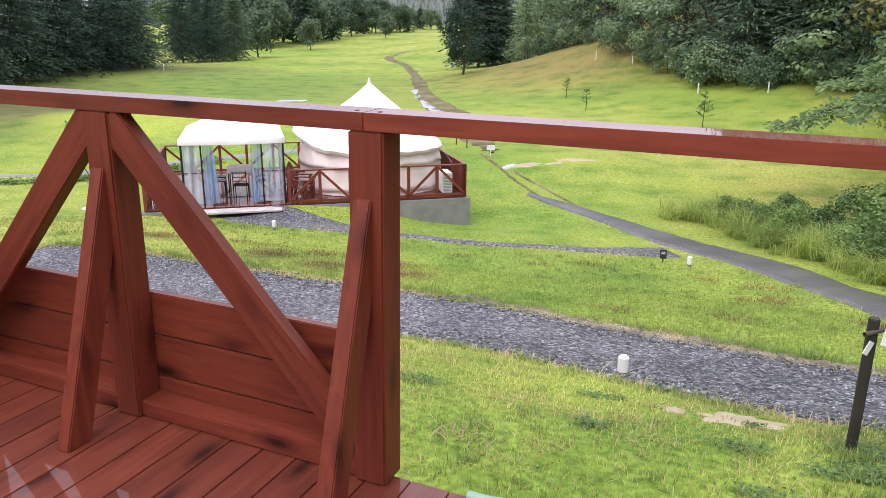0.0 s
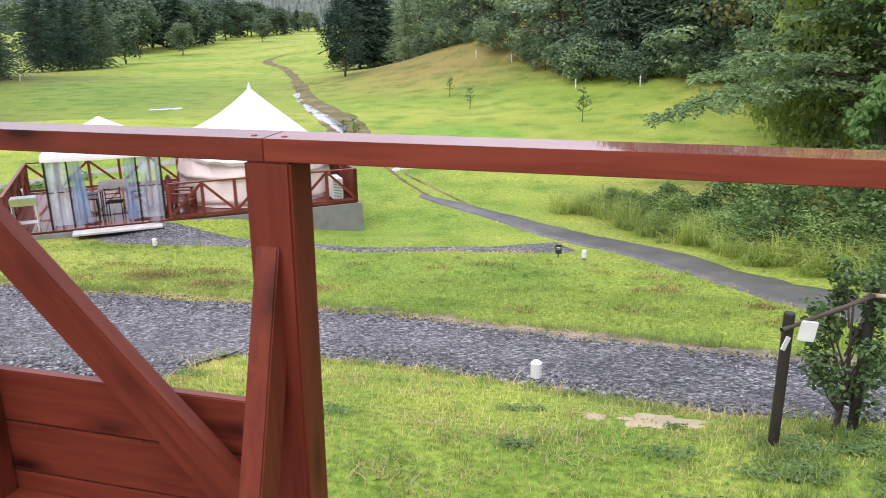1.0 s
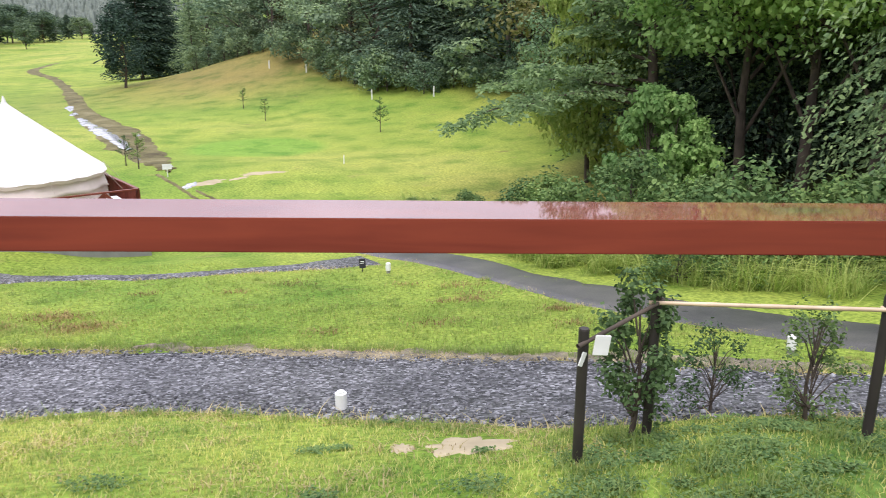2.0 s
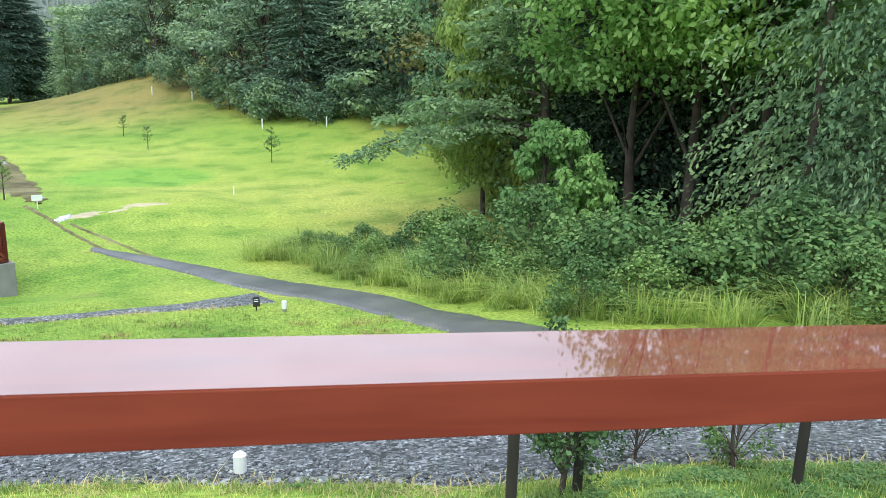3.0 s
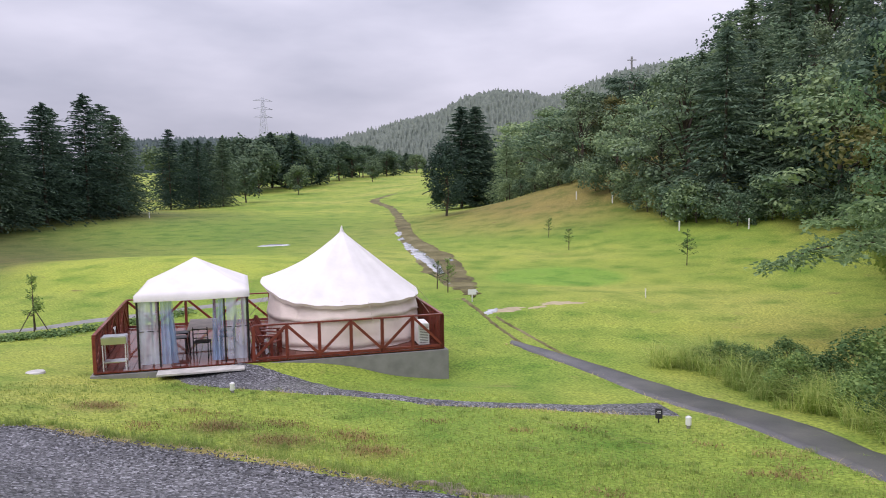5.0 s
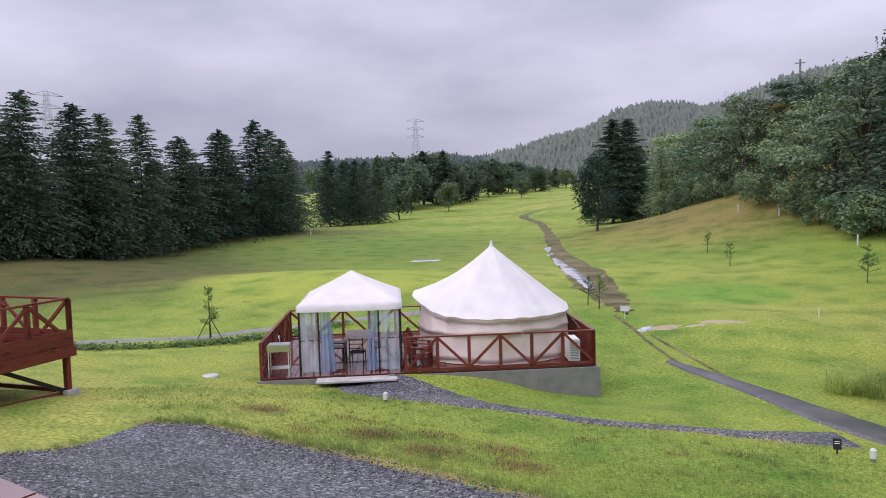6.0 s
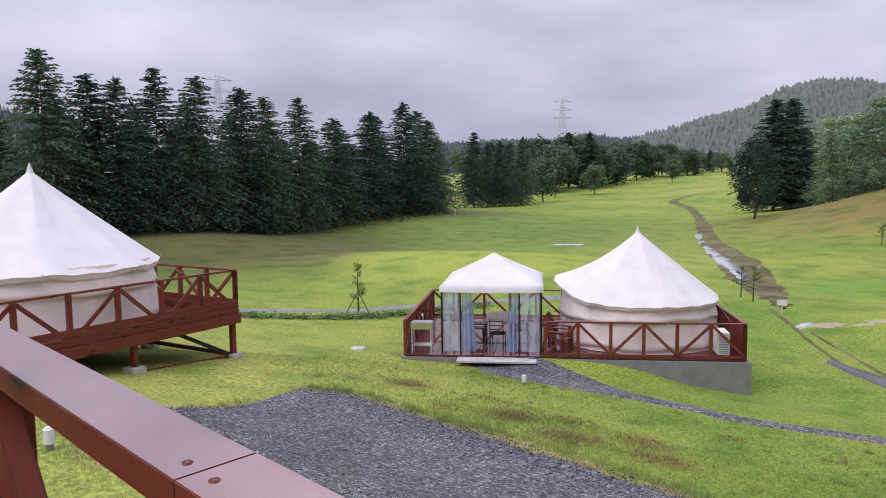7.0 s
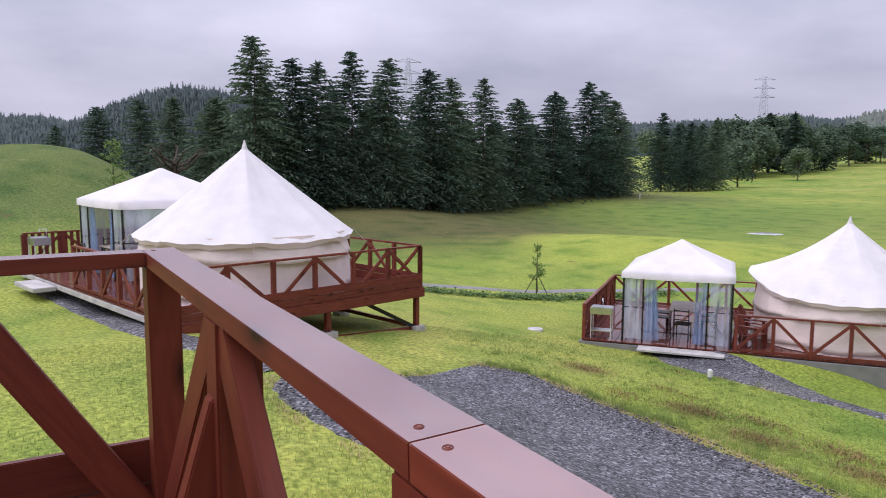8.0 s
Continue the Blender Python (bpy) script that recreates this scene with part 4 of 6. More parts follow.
LOWER = Matrix.Translation((-14.4, 12.98, -3.37)) @ pose(0, 0, 0, 0, 0, math.degrees(math.atan2(5.72, 7.24)))
UPPER = Matrix.Translation((-21.45, -0.23, -1.42)) @ pose(0, 0, 0, 0, 0, 14)
camp(LOWER, True, 1)
camp(UPPER, False, 2)

# ---------------------------------------------------------------- trees


def conifer_meshes(h, r, seed, mat, size=0.42, bare=0.1, gap=0.42, dens=9, shape=0.74, wide=0.5):
    rng = np.random.default_rng(seed)
    t = np.linspace(0, 1, 7)
    tv, tf = tube_arrays(np.c_[0.05 * h * 0.02 * np.sin(5 * t), 0 * t, h * 0.97 * t], 0.013 * h * (1.02 - t), 7)
    cs, ax = [], []
    z = bare * h
    while z < h * 0.985:
        u = (z / h - bare) / (1 - bare)
        reach = r * (1 - u) ** shape * min(1, 0.6 + 3 * u) + 0.16
        for _ in range(int(8 + 4 * (1 - u))):
            a = rng.uniform(0, 2 * math.pi)
            ln = reach * rng.uniform(0.5, 1.3)
            k = max(5, int(dens * ln / r) + 3)
            s = np.linspace(0.15, 1, k) + rng.normal(0, 0.03, k)
            rise = (0.10 + 0.25 * u) * ln * s - (0.34 + 0.15 * (1 - u)) * (1 - 0.6 * u) * ln * s**2 + rng.uniform(-0.15, 0.15)
            side = rng.normal(0, 0.13 * ln, k)
            cs.append(np.stack([math.cos(a) * ln * s - math.sin(a) * side * s, math.sin(a) * ln * s + math.cos(a) * side * s, z + rise], 1))
            ax.append(np.tile([math.cos(a), math.sin(a), -0.35], (k, 1)))
        z += gap * rng.uniform(0.75, 1.25) * (1 - 0.35 * u)
    tip = np.stack([rng.normal(0, 0.05, 10), rng.normal(0, 0.05, 10), h * rng.uniform(0.93, 1.0, 10)], 1)
    cs.append(tip)
    ax.append(np.tile([0, 0, 1.0], (10, 1)))
    v, f = leaves(np.vstack(cs), np.vstack(ax), size * 1.6, size * wide, rng, 0.55, 0.3)
    return mesh_arrays("trunk", tv, tf, BARK, True), mesh_arrays("crown", v, f, mat)


def facing(centres, normals, length, width, rng, jitter=0.45):
    """Leaves laid like shingles over a crown's lobes: their faces look outwards and up."""
    n = len(centres)
    o = normals + [0, 0, 0.35] + rng.normal(0, jitter, (n, 3))
    o /= np.linalg.norm(o, axis=1, keepdims=True) + 1e-9
    a = np.cross(o, rng.normal(0, 1, (n, 3)))
    a /= np.linalg.norm(a, axis=1, keepdims=True) + 1e-9
    b = np.cross(o, a)
    ln, wd = (length * rng.uniform(0.6, 1.3, n))[:, None] * 0.5, (width * rng.uniform(0.6, 1.3, n))[:, None] * 0.5
    c = np.asarray(centres)
    v = np.stack([c - a * ln, c + b * wd, c + a * ln, c - b * wd], 1).reshape(-1, 3)
    return v, np.arange(4 * n).reshape(n, 4)


def broad_meshes(h, r, seed, mat, size=0.45, count=2600, base=0.3, lobes=16, flat=0.75, lobe=(0.28, 0.5), jitter=0.45):
    rng = np.random.default_rng(seed)
    limbs = [tube_arrays([(0, 0, 0), (0.03 * h, 0.01 * h, 0.3 * h), (0, 0, 0.75 * h)], [0.018 * h, 0.012 * h, 0.004 * h], 7)]
    cs, ax = [], []
    for k in range(lobes):
        a, u = rng.uniform(0, 2 * math.pi), rng.uniform(0.0, 1) ** 0.8
        cz = h * (base + (0.92 - base) * u)
        cr = r * math.sin(math.pi * (0.18 + 0.74 * u)) * rng.uniform(0.45, 1.1 - 0.5 * lobe[1])
        c = np.array([cr * math.cos(a), cr * math.sin(a), cz])
        lr = r * rng.uniform(*lobe)
        if k % max(1, lobes // 16) == 0:
            limbs.append(tube_arrays([(0, 0, max(0.15 * h, cz - 0.28 * h)), c * [0.5, 0.5, 1] - [0, 0, 0.08 * h], c], [0.006 * h, 0.004 * h, 0.0015 * h], 5))
        n = count // lobes
        d = rng.normal(0, 1, (n, 3))
        d /= np.linalg.norm(d, axis=1, keepdims=True)
        rad = lr * rng.uniform(0.55, 1.08, n)[:, None] * (1 + 0.25 * np.sin(d[:, :1] * 7 + d[:, 1:2] * 6))
        cs.append(c + d * rad * [1, 1, flat])
        ax.append(d)
    v, f = facing(np.vstack(cs), np.vstack(ax), size, size * 0.66, rng, jitter)
    tv, tf = merged(limbs)
    return mesh_arrays("trunk", tv, tf, BARK, True), mesh_arrays("crown", v, f, mat)


def tree(name, meshes, m, label, category="tree", group=""):
    t = root(name, m, label, category, group)
    put("trunk", meshes[0], t)
    put("crown", meshes[1], t)
    return t


def planted(x, y, scale=1.0, turn=0.0, squash=1.0, sink=0.1):
    return Matrix.Translation((x, y, float(ground_z(x, y)) - sink)) @ pose(0, 0, 0, 0, 0, turn) @ Matrix.Diagonal((scale * squash, scale * squash, scale, 1))


rng = np.random.default_rng(11)
EYE = np.array([0.7, -0.3, 1.39])


def at_bearing(deg, dist):
    """A plan point at a bearing left of the y axis and a distance from the deck."""
    return EYE[0] - math.sin(radians(deg)) * dist, EYE[1] + math.cos(radians(deg)) * dist


# conifer row on the far bank
ROW = [conifer_meshes(14, 4.4, s, CONIFER, 0.27, 0.06, 0.28, 30, 0.72) for s in (1, 2, 3, 4)]
ROW_BACK = conifer_meshes(14, 4.1, 5, CONIFER, 0.5, 0.04, 0.4, 12, 0.74, 0.9)
ROW_B, ROW_D = [45, 49, 53, 60, 63, 67, 76], [101, 92, 85, 74, 69, 67, 62]
bearings = [73.77, 70.97, 69.2, 66.55, 63.79, 60.6, 58.9, 56.43, 53.82, 51.06, 48.44, 46.5, 76.5, 73.0, 68.0, 64.6, 61.4, 58.6, 53.4, 50.6, 47.4, 45.9]
tops = [9.5, 7.9, 7.7, 8.5, 8.1, 7.3, 6.6, 6.6, 5.1, 5.6, 6.2, 4.8, 5.0, 6.4, 5.9, 6.0, 5.6, 5.0, 4.3, 5.2, 5.6, 3.6]
for k, (b, e) in enumerate(zip(bearings, tops)):
    d = np.interp(b, ROW_B, ROW_D) + (6 if k > 11 else 0)
    x, y = at_bearing(b, d)
    h = EYE[2] + d * math.tan(radians(e)) - float(ground_z(x, y))
    m = planted(x, y, h / 14, 57 * k, (14 / h) ** 0.4 * rng.uniform(0.95, 1.15))
    tree("conifer_tree", ROW[k % 4], m, "tall dark green conifer in the row on the bank", group="conifer row")
for k in range(12):
    b = 47.6 + 2.6 * k + rng.uniform(-0.5, 0.5)
    d = np.interp(b, ROW_B, ROW_D) + 11
    x, y = at_bearing(b, d)
    h = EYE[2] + d * math.tan(radians(np.interp(b, [45, 60, 76], [2.6, 3.6, 4.6]))) - float(ground_z(x, y))
    tree("conifer_tree", ROW_BACK, planted(x, y, h / 14, 83 * k, 1.45), "broad dark conifer behind the row", group="conifer row")
# conifers left of the row and the wood's edge behind the hill
for b, d, e, k in ((84.5, 85, 4.0, 0), (87.2, 95, 2.6, 2), (81.8, 92, 4.6, 1), (79.5, 84, 4.8, 3)):
    x, y = at_bearing(b, d)
    h = EYE[2] + d * math.tan(radians(e)) - float(ground_z(x, y))
    tree("conifer_tree", ROW[k], planted(x, y, h / 14, 40 * k, 1.2), "dark conifer at the edge of the wood", group="edge of the wood")

# mixed trees past the row, down the fairway
FAIR = [conifer_meshes(11, 3.0, 21, CONIFER, 0.5, 0.1, 0.45, 11), broad_meshes(9, 4.2, 22, FAIR_LEAF, 0.5, 2400, 0.26, 26, 0.7, (0.24, 0.4)), broad_meshes(8, 3.6, 23, FAIR_LEAF, 0.5, 2400, 0.24, 26, 0.7, (0.24, 0.4))]
for b, d, e in ((43.0, 130, 3.85), (41.9, 137, 3.0), (41.0, 132, 3.2), (40.2, 140, 3.1), (39.3, 136, 3.3)):
    x, y = at_bearing(b, d)
    h = EYE[2] + d * math.tan(radians(e)) - float(ground_z(x, y))
    tree("conifer_tree", ROW[int(b) % 4], planted(x, y, h / 14, 91 * b, 0.95), "dark conifer beside the fairway", group="trees along the fairway")
for b, d, e in ((37.66, 152, 2.0), (33.79, 184, 1.3), (28.1, 244, 1.6)):
    x, y = at_bearing(b, d)
    h = EYE[2] + d * math.tan(radians(e)) - float(ground_z(x, y))
    tree("broadleaf_tree", FAIR[2], planted(x, y, h / 8, 33 * b, 1.0), "leafy tree at the edge of the fairway", group="trees along the fairway")
for k in range(46):
    b = 43.5 - 19.5 * (k / 46) ** 0.8 + rng.uniform(-0.5, 0.5)
    d = np.interp(b, [24, 34, 44], [340, 215, 165]) * rng.uniform(1.0, 1.15)
    x, y = at_bearing(b, d)
    e = np.interp(b, [24, 25, 28, 29, 33, 35, 38, 40, 44], [1.9, 2.4, 2.3, 3.1, 3.1, 3.8, 3.6, 3.1, 2.9]) * rng.uniform(0.72, 1.04)
    h = max(5, EYE[2] + d * math.tan(radians(e)) - float(ground_z(x, y)))
    s = k % 3 if b < 39 else (0 if k % 4 else 1)
    proto = FAIR[s]
    tree(("conifer_tree", "broadleaf_tree", "broadleaf_tree")[s], proto, planted(x, y, h / (11, 9, 8)[s], 71 * k, rng.uniform(1.0, 1.3)), ("dark conifer beside the fairway", "round-crowned tree beside the fairway", "grey-green tree beside the fairway")[s], group="trees along the fairway")

# the two tall conifers and the round one on the knoll
KNOLL = conifer_meshes(16, 4.6, 31, CONIFER, 0.30, 0.07, 0.28, 40)
for b, d, e in ((21.16, 104, 5.64), (20.05, 106, 5.63), (19.3, 109, 3.6)):
    x, y = at_bearing(b, d)
    h = EYE[2] + d * math.tan(radians(e)) - float(ground_z(x, y))
    tree("conifer_tree", KNOLL, planted(x, y, h / 16, 30 * b, 1.2), "tall dark conifer by the knoll", group="trees by the knoll")
x, y = at_bearing(22.36, 81.5)
h = EYE[2] + 81.5 * math.tan(radians(3.1)) - float(ground_z(x, y))
tree("evergreen_tree", broad_meshes(8.7, 2.75, 33, CONIFER, 0.24, 9000, 0.2, 64, 0.9, (0.24, 0.4), 0.35), planted(x, y, h / 8.7, 10, 0.95), "dense dark evergreen standing alone on the fairway", group="trees by the knoll")

# wood on the hill
WOOD = [broad_meshes(10, 4.2, 41, WOODLAND, 0.27, 5600, 0.08, 44, 0.5, (0.16, 0.34), 0.3), broad_meshes(9, 4.6, 42, BROAD, 0.27, 5600, 0.06, 44, 0.45, (0.16, 0.34), 0.3), conifer_meshes(13, 3.6, 43, HILL_CONIFER, 0.26, 0.03, 0.34, 24), broad_meshes(8, 3.6, 44, OLIVE, 0.2, 6000, 0.08, 30, 0.55, (0.16, 0.34), 0.3), conifer_meshes(13, 3.8, 45, CEDAR, 0.26, 0.03, 0.36, 24)]
BACK = [broad_meshes(10, 4.2, 46, WOODLAND, 0.4, 2400, 0.08, 34, 0.5, (0.18, 0.36), 0.3), broad_meshes(9, 4.6, 47, BROAD, 0.4, 2400, 0.06, 34, 0.45, (0.18, 0.36), 0.3), conifer_meshes(13, 3.4, 48, HILL_CONIFER, 0.4, 0.03, 0.45, 12), WOOD[3], conifer_meshes(13, 3.8, 49, CEDAR, 0.55, 0.03, 0.5, 9)]
names = ("broadleaf_tree", "broadleaf_tree", "conifer_tree", "broadleaf_tree", "conifer_tree")
said = ("leafy green tree in the hillside wood", "bluish green tree in the hillside wood", "dark conifer in the hillside wood", "olive brown tree at the wood's edge", "feathery cedar in the hillside wood")
count = 0
for row in range(6):
    for b in np.arange(16.8, -30, -2.6 - 0.15 * row):
        bb = b + rng.uniform(-0.9, 0.9)
        front = np.interp(bb, [-30, -14, -4, 4.5, 10, 15, 19], [34, 44, 58, 62, 78, 92, 98])
        d = front + row * 9 + rng.uniform(-2.5, 2.5)
        x, y = at_bearing(bb, d)
        e = np.interp(bb, [-30, -6, 0.6, 1.5, 2.6, 4.9, 6.1, 7.3, 8.9, 10.6, 12.3, 14, 16.6, 17.4, 17.9], [20, 16, 12.4, 11.1, 9.3, 8.6, 7.2, 7.5, 8.3, 8.3, 6.9, 5.7, 5.4, 3.8, 2.6])
        cap = EYE[2] + d * math.tan(radians(e)) - float(ground_z(x, y))
        s = int(rng.choice(5, p=[0.05, 0.05, 0.66, 0.02, 0.22] if -3.5 < bb < 3.4 and row < 4 else [0.42, 0.40, 0.06, 0.05, 0.07]))
        h = min(rng.uniform(8, 13) + (3 if -3.5 < bb < 3.4 else 0), cap)
        if h < 3.5:
            continue
        tree(names[s], (WOOD if row < 3 else BACK)[s], planted(x, y, h / (10, 9, 13, 8, 13)[s], rng.uniform(0, 360), rng.uniform(1.0, 1.35)), said[s], group="hillside wood")
        count += 1

# bushy fringe at the foot of the wood
FRINGE = broad_meshes(3.0, 2.2, 51, BROAD, 0.22, 1400, 0.05, 18, 0.7, (0.22, 0.36))
for k in range(34):
    b = 17.5 - k * 0.95 + rng.uniform(-0.3, 0.3)
    d = np.interp(b, [-14, -4, 4.5, 10, 15, 19], [41, 54, 58, 73, 86, 92]) + rng.uniform(-1, 1)
    x, y = at_bearing(b, d)
    tree("bush", FRINGE, planted(x, y, rng.uniform(0.6, 1.25), rng.uniform(0, 360)), "wild green bush at the foot of the wood", "bush", "fringe of the wood")

# far wooded ridges, distance haze put into their leaf colour


def ridge(name, bearings_tops, dist, deep, seed, label, leafsize):
    """A distant wooded hill: many leaf clumps over a smooth swell."""
    rng = np.random.default_rng(seed)
    bs, es = zip(*bearings_tops)
    order = sorted(zip(bs, es))
    crest = lambda q: np.interp(q, [o[0] for o in order], [o[1] for o in order])

    def swell(q, u, down):
        d = dist + deep * u
        top = EYE[2] + d * np.tan(np.radians(crest(q)))
        z = -5 + (top + 5) * np.sin(u * math.pi / 2) ** 0.8 - down
        return np.stack([EYE[0] - np.sin(np.radians(q)) * d, EYE[1] + np.cos(np.radians(q)) * d, z], -1)

    cols, rows = 460, 64
    q, u = np.meshgrid(np.linspace(min(bs), max(bs), cols), np.linspace(0, 1, rows))
    bump_ = rng.uniform(-1, 1, q.shape)
    bump_ = bump_ + np.roll(bump_, 1, 1) + np.roll(bump_, 1, 0) + np.roll(np.roll(bump_, 1, 0), 1, 1)
    v = swell(q, u, leafsize * (0.05 + 0.2 * bump_)).reshape(-1, 3)
    i, j = np.meshgrid(np.arange(rows - 1), np.arange(cols - 1), indexing="ij")
    k = (i * cols + j).ravel()
    f = np.stack([k, k + cols, k + cols + 1, k + 1], 1)[:, ::-1]
    ob = put(name, mesh_arrays(name, v, f, FAR_WOOD_HAZED, True))
    return tagged(ob, label, "hill", kind="stuff")


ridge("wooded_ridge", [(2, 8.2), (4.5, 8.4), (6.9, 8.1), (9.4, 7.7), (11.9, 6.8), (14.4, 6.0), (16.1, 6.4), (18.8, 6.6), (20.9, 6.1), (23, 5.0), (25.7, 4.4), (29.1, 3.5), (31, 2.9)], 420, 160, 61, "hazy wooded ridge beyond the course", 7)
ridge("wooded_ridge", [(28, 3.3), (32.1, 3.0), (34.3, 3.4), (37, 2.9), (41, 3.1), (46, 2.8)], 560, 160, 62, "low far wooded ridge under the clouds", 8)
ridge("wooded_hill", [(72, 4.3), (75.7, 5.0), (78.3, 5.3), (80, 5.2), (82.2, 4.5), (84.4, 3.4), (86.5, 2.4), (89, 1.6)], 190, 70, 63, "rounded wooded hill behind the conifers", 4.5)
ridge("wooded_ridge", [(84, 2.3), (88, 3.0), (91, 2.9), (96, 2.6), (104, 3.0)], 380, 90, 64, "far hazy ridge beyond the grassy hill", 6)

# ---------------------------------------------------------------- near wood beside the lane
# Fifth mesh takes the dark needles to put the cavity's shade into colour.
NEAR = [broad_meshes(8, 3.2, 71, NEAR_LEAF, 0.14, 12000, 0.12, 70, 0.45, (0.14, 0.3), 0.35), broad_meshes(8, 3.4, 72, NEAR_LEAF, 0.13, 13000, 0.03, 90, 0.5, (0.12, 0.27), 0.35), conifer_meshes(11, 3.4, 73, NEAR_CEDAR, 0.10, 0.02, 0.24, 64, 0.74, 0.6), conifer_meshes(11, 3.6, 74, NEAR_CEDAR, 0.10, 0.02, 0.24, 64, 0.74, 0.6), conifer_meshes(11, 3.6, 75, CONIFER, 0.17, 0.02, 0.3, 32, 0.74, 0.7), broad_meshes(8, 3.4, 76, KUDZU, 0.17, 13000, 0.46, 70, 0.5, (0.16, 0.32), 0.35)]
near_names = ("broadleaf_tree", "broadleaf_tree", "conifer_tree", "conifer_tree", "conifer_tree", "broadleaf_tree")
near_said = ("leafy tree leaning over the lane", "dark leafy tree beside the lane", "dense dark cedar beside the lane", "drooping green cedar beside the lane", "conifer deep in the wood, its shade put into dark needles", "tall tree hung with broad bright creeper leaves")
for b, d, h, s in ((-18.6, 27.5, 12, 3), (-18.5, 30, 12, 1), (-23.8, 22.5, 10.2, 5), (-28, 21.5, 10.6, 5), (-32.5, 21, 10.4, 5), (-22.5, 27, 11, 4), (-25.5, 26, 12, 4), (-28.5, 27.5, 12, 4), (-36, 18, 17, 3), (-41, 17.5, 18, 2), (-46.5, 18, 18, 3), (-52, 18, 16, 3), (-58, 19, 14, 2), (-66, 19, 10, 1), (-22, 30, 16, 1), (-27, 29, 18, 1), (-31, 27, 18, 2), (-38, 26, 14, 0), (-47, 25, 14, 1), (-12, 36, 13, 1), (-17, 40, 15, 0), (-76, 20, 10, 2), (-26, 38, 16, 3), (-35, 36, 17, 1)):
    x, y = at_bearing(b, d)
    tree(near_names[s], NEAR[s], planted(x, y, h / (8, 8, 11, 11, 11, 8)[s], 37 * b, 0.52 if h > 15 and d < 20 else 0.8 if h > 12 else 1.0), near_said[s], group="wood beside the lane")

# lime-green creeper tree and creeper curtain
VINE = broad_meshes(7, 2.6, 81, LIME, 0.2, 9000, 0.03, 60, 0.6, (0.16, 0.3))
for b, d, h in ((-12.4, 27, 10.2), (-14.6, 28, 12.5)):
    x, y = at_bearing(b, d)
    tree("creeper_clad_tree", VINE, planted(x, y, h / 7, 50 * b, 0.55), "tree covered in bright lime creeper leaves", group="wood beside the lane")
CLUMP = broad_meshes(7, 2.6, 82, KUDZU, 0.36, 3600, 0.03, 50, 0.6, (0.16, 0.3))
for b, d, h in ((-17.2, 19.6, 4.2), (-19.0, 19.4, 3.9), (-20.6, 19.2, 3.2)):
    x, y = at_bearing(b, d)
    tree("creeper_clad_tree", CLUMP, planted(x, y, h / 7, 50 * b, 0.75), "low tree smothered in broad green creeper leaves", group="wood beside the lane")


def spreading_pine():
    """An evergreen with long level limbs that reach out over the lawn."""
    rng = np.random.default_rng(91)
    x, y = at_bearing(-17, 25)
    g0 = float(ground_z(x, y))
    t = root("spreading_pine", Matrix.Translation((x, y, g0)), "evergreen with long level boughs over the lawn", "tree")
    limbs = [tube_arrays([(0, 0, -0.2), (0.1, 0, 2.2), (-0.1, 0.1, 5), (0, 0, 8)], [0.26, 0.21, 0.14, 0.04], 8)]
    cs, ax = [], []
    u = np.array([-math.cos(radians(-15.5)), -math.sin(radians(-15.5)), 0])
    for z0, ln, tilt, side in ((2.7, 7.0, -0.17, 0.0), (3.1, 5.8, -0.02, 0.25), (3.5, 4.4, 0.05, -0.2), (4.2, 3.0, 0.08, 0.3), (4.9, 2.4, 0.1, 0.0), (3.0, 4.8, -0.16, -0.4), (5.6, 2.2, 0.2, -0.2), (5.2, 2.4, 0.1, 0.8), (6.2, 2.6, 0.1, 0.35), (6.6, 2.2, 0.1, -0.6), (7.2, 1.8, 0.1, 0.1)):
        dirn = u + np.array([u[1], -u[0], 0]) * side + [0, 0, 0.32]
        s = np.linspace(0, 1, 10)
        pts = np.stack([s * ln * dirn[0], s * ln * dirn[1], z0 + ln * (0.30 * s + (tilt - 0.26) * s**2)], 1)
        limbs.append(tube_arrays(pts, 0.07 * (1.08 - s), 6))
        for _ in range(int(66 * ln / 5)):
            q = rng.uniform(0.22, 1.0)
            c = np.array([np.interp(q, s, pts[:, k]) for k in range(3)])
            tw = rng.normal(0, 1, 3) * [1, 1, 0.15]
            tw /= np.linalg.norm(tw)
            twl = 0.35 + 0.75 * (1 - abs(q - 0.55))
            r = rng.uniform(0, 1, 20)[:, None]
            cs.append(c + tw * twl * r + rng.normal(0, 0.10, (20, 3)) * [1, 1, 0.6] - [0, 0, 0.12] * r)
            ax.append(np.tile(tw + [0, 0, -0.2], (20, 1)))
    v, f = leaves(np.vstack(cs), np.vstack(ax), 0.20, 0.09, rng, 0.5)
    tv, tf = merged(limbs)
    put("trunk", mesh_arrays("trunk", tv, tf, BARK, True), t)
    put("crown", mesh_arrays("crown", v, f, NEAR_CEDAR), t)


spreading_pine()

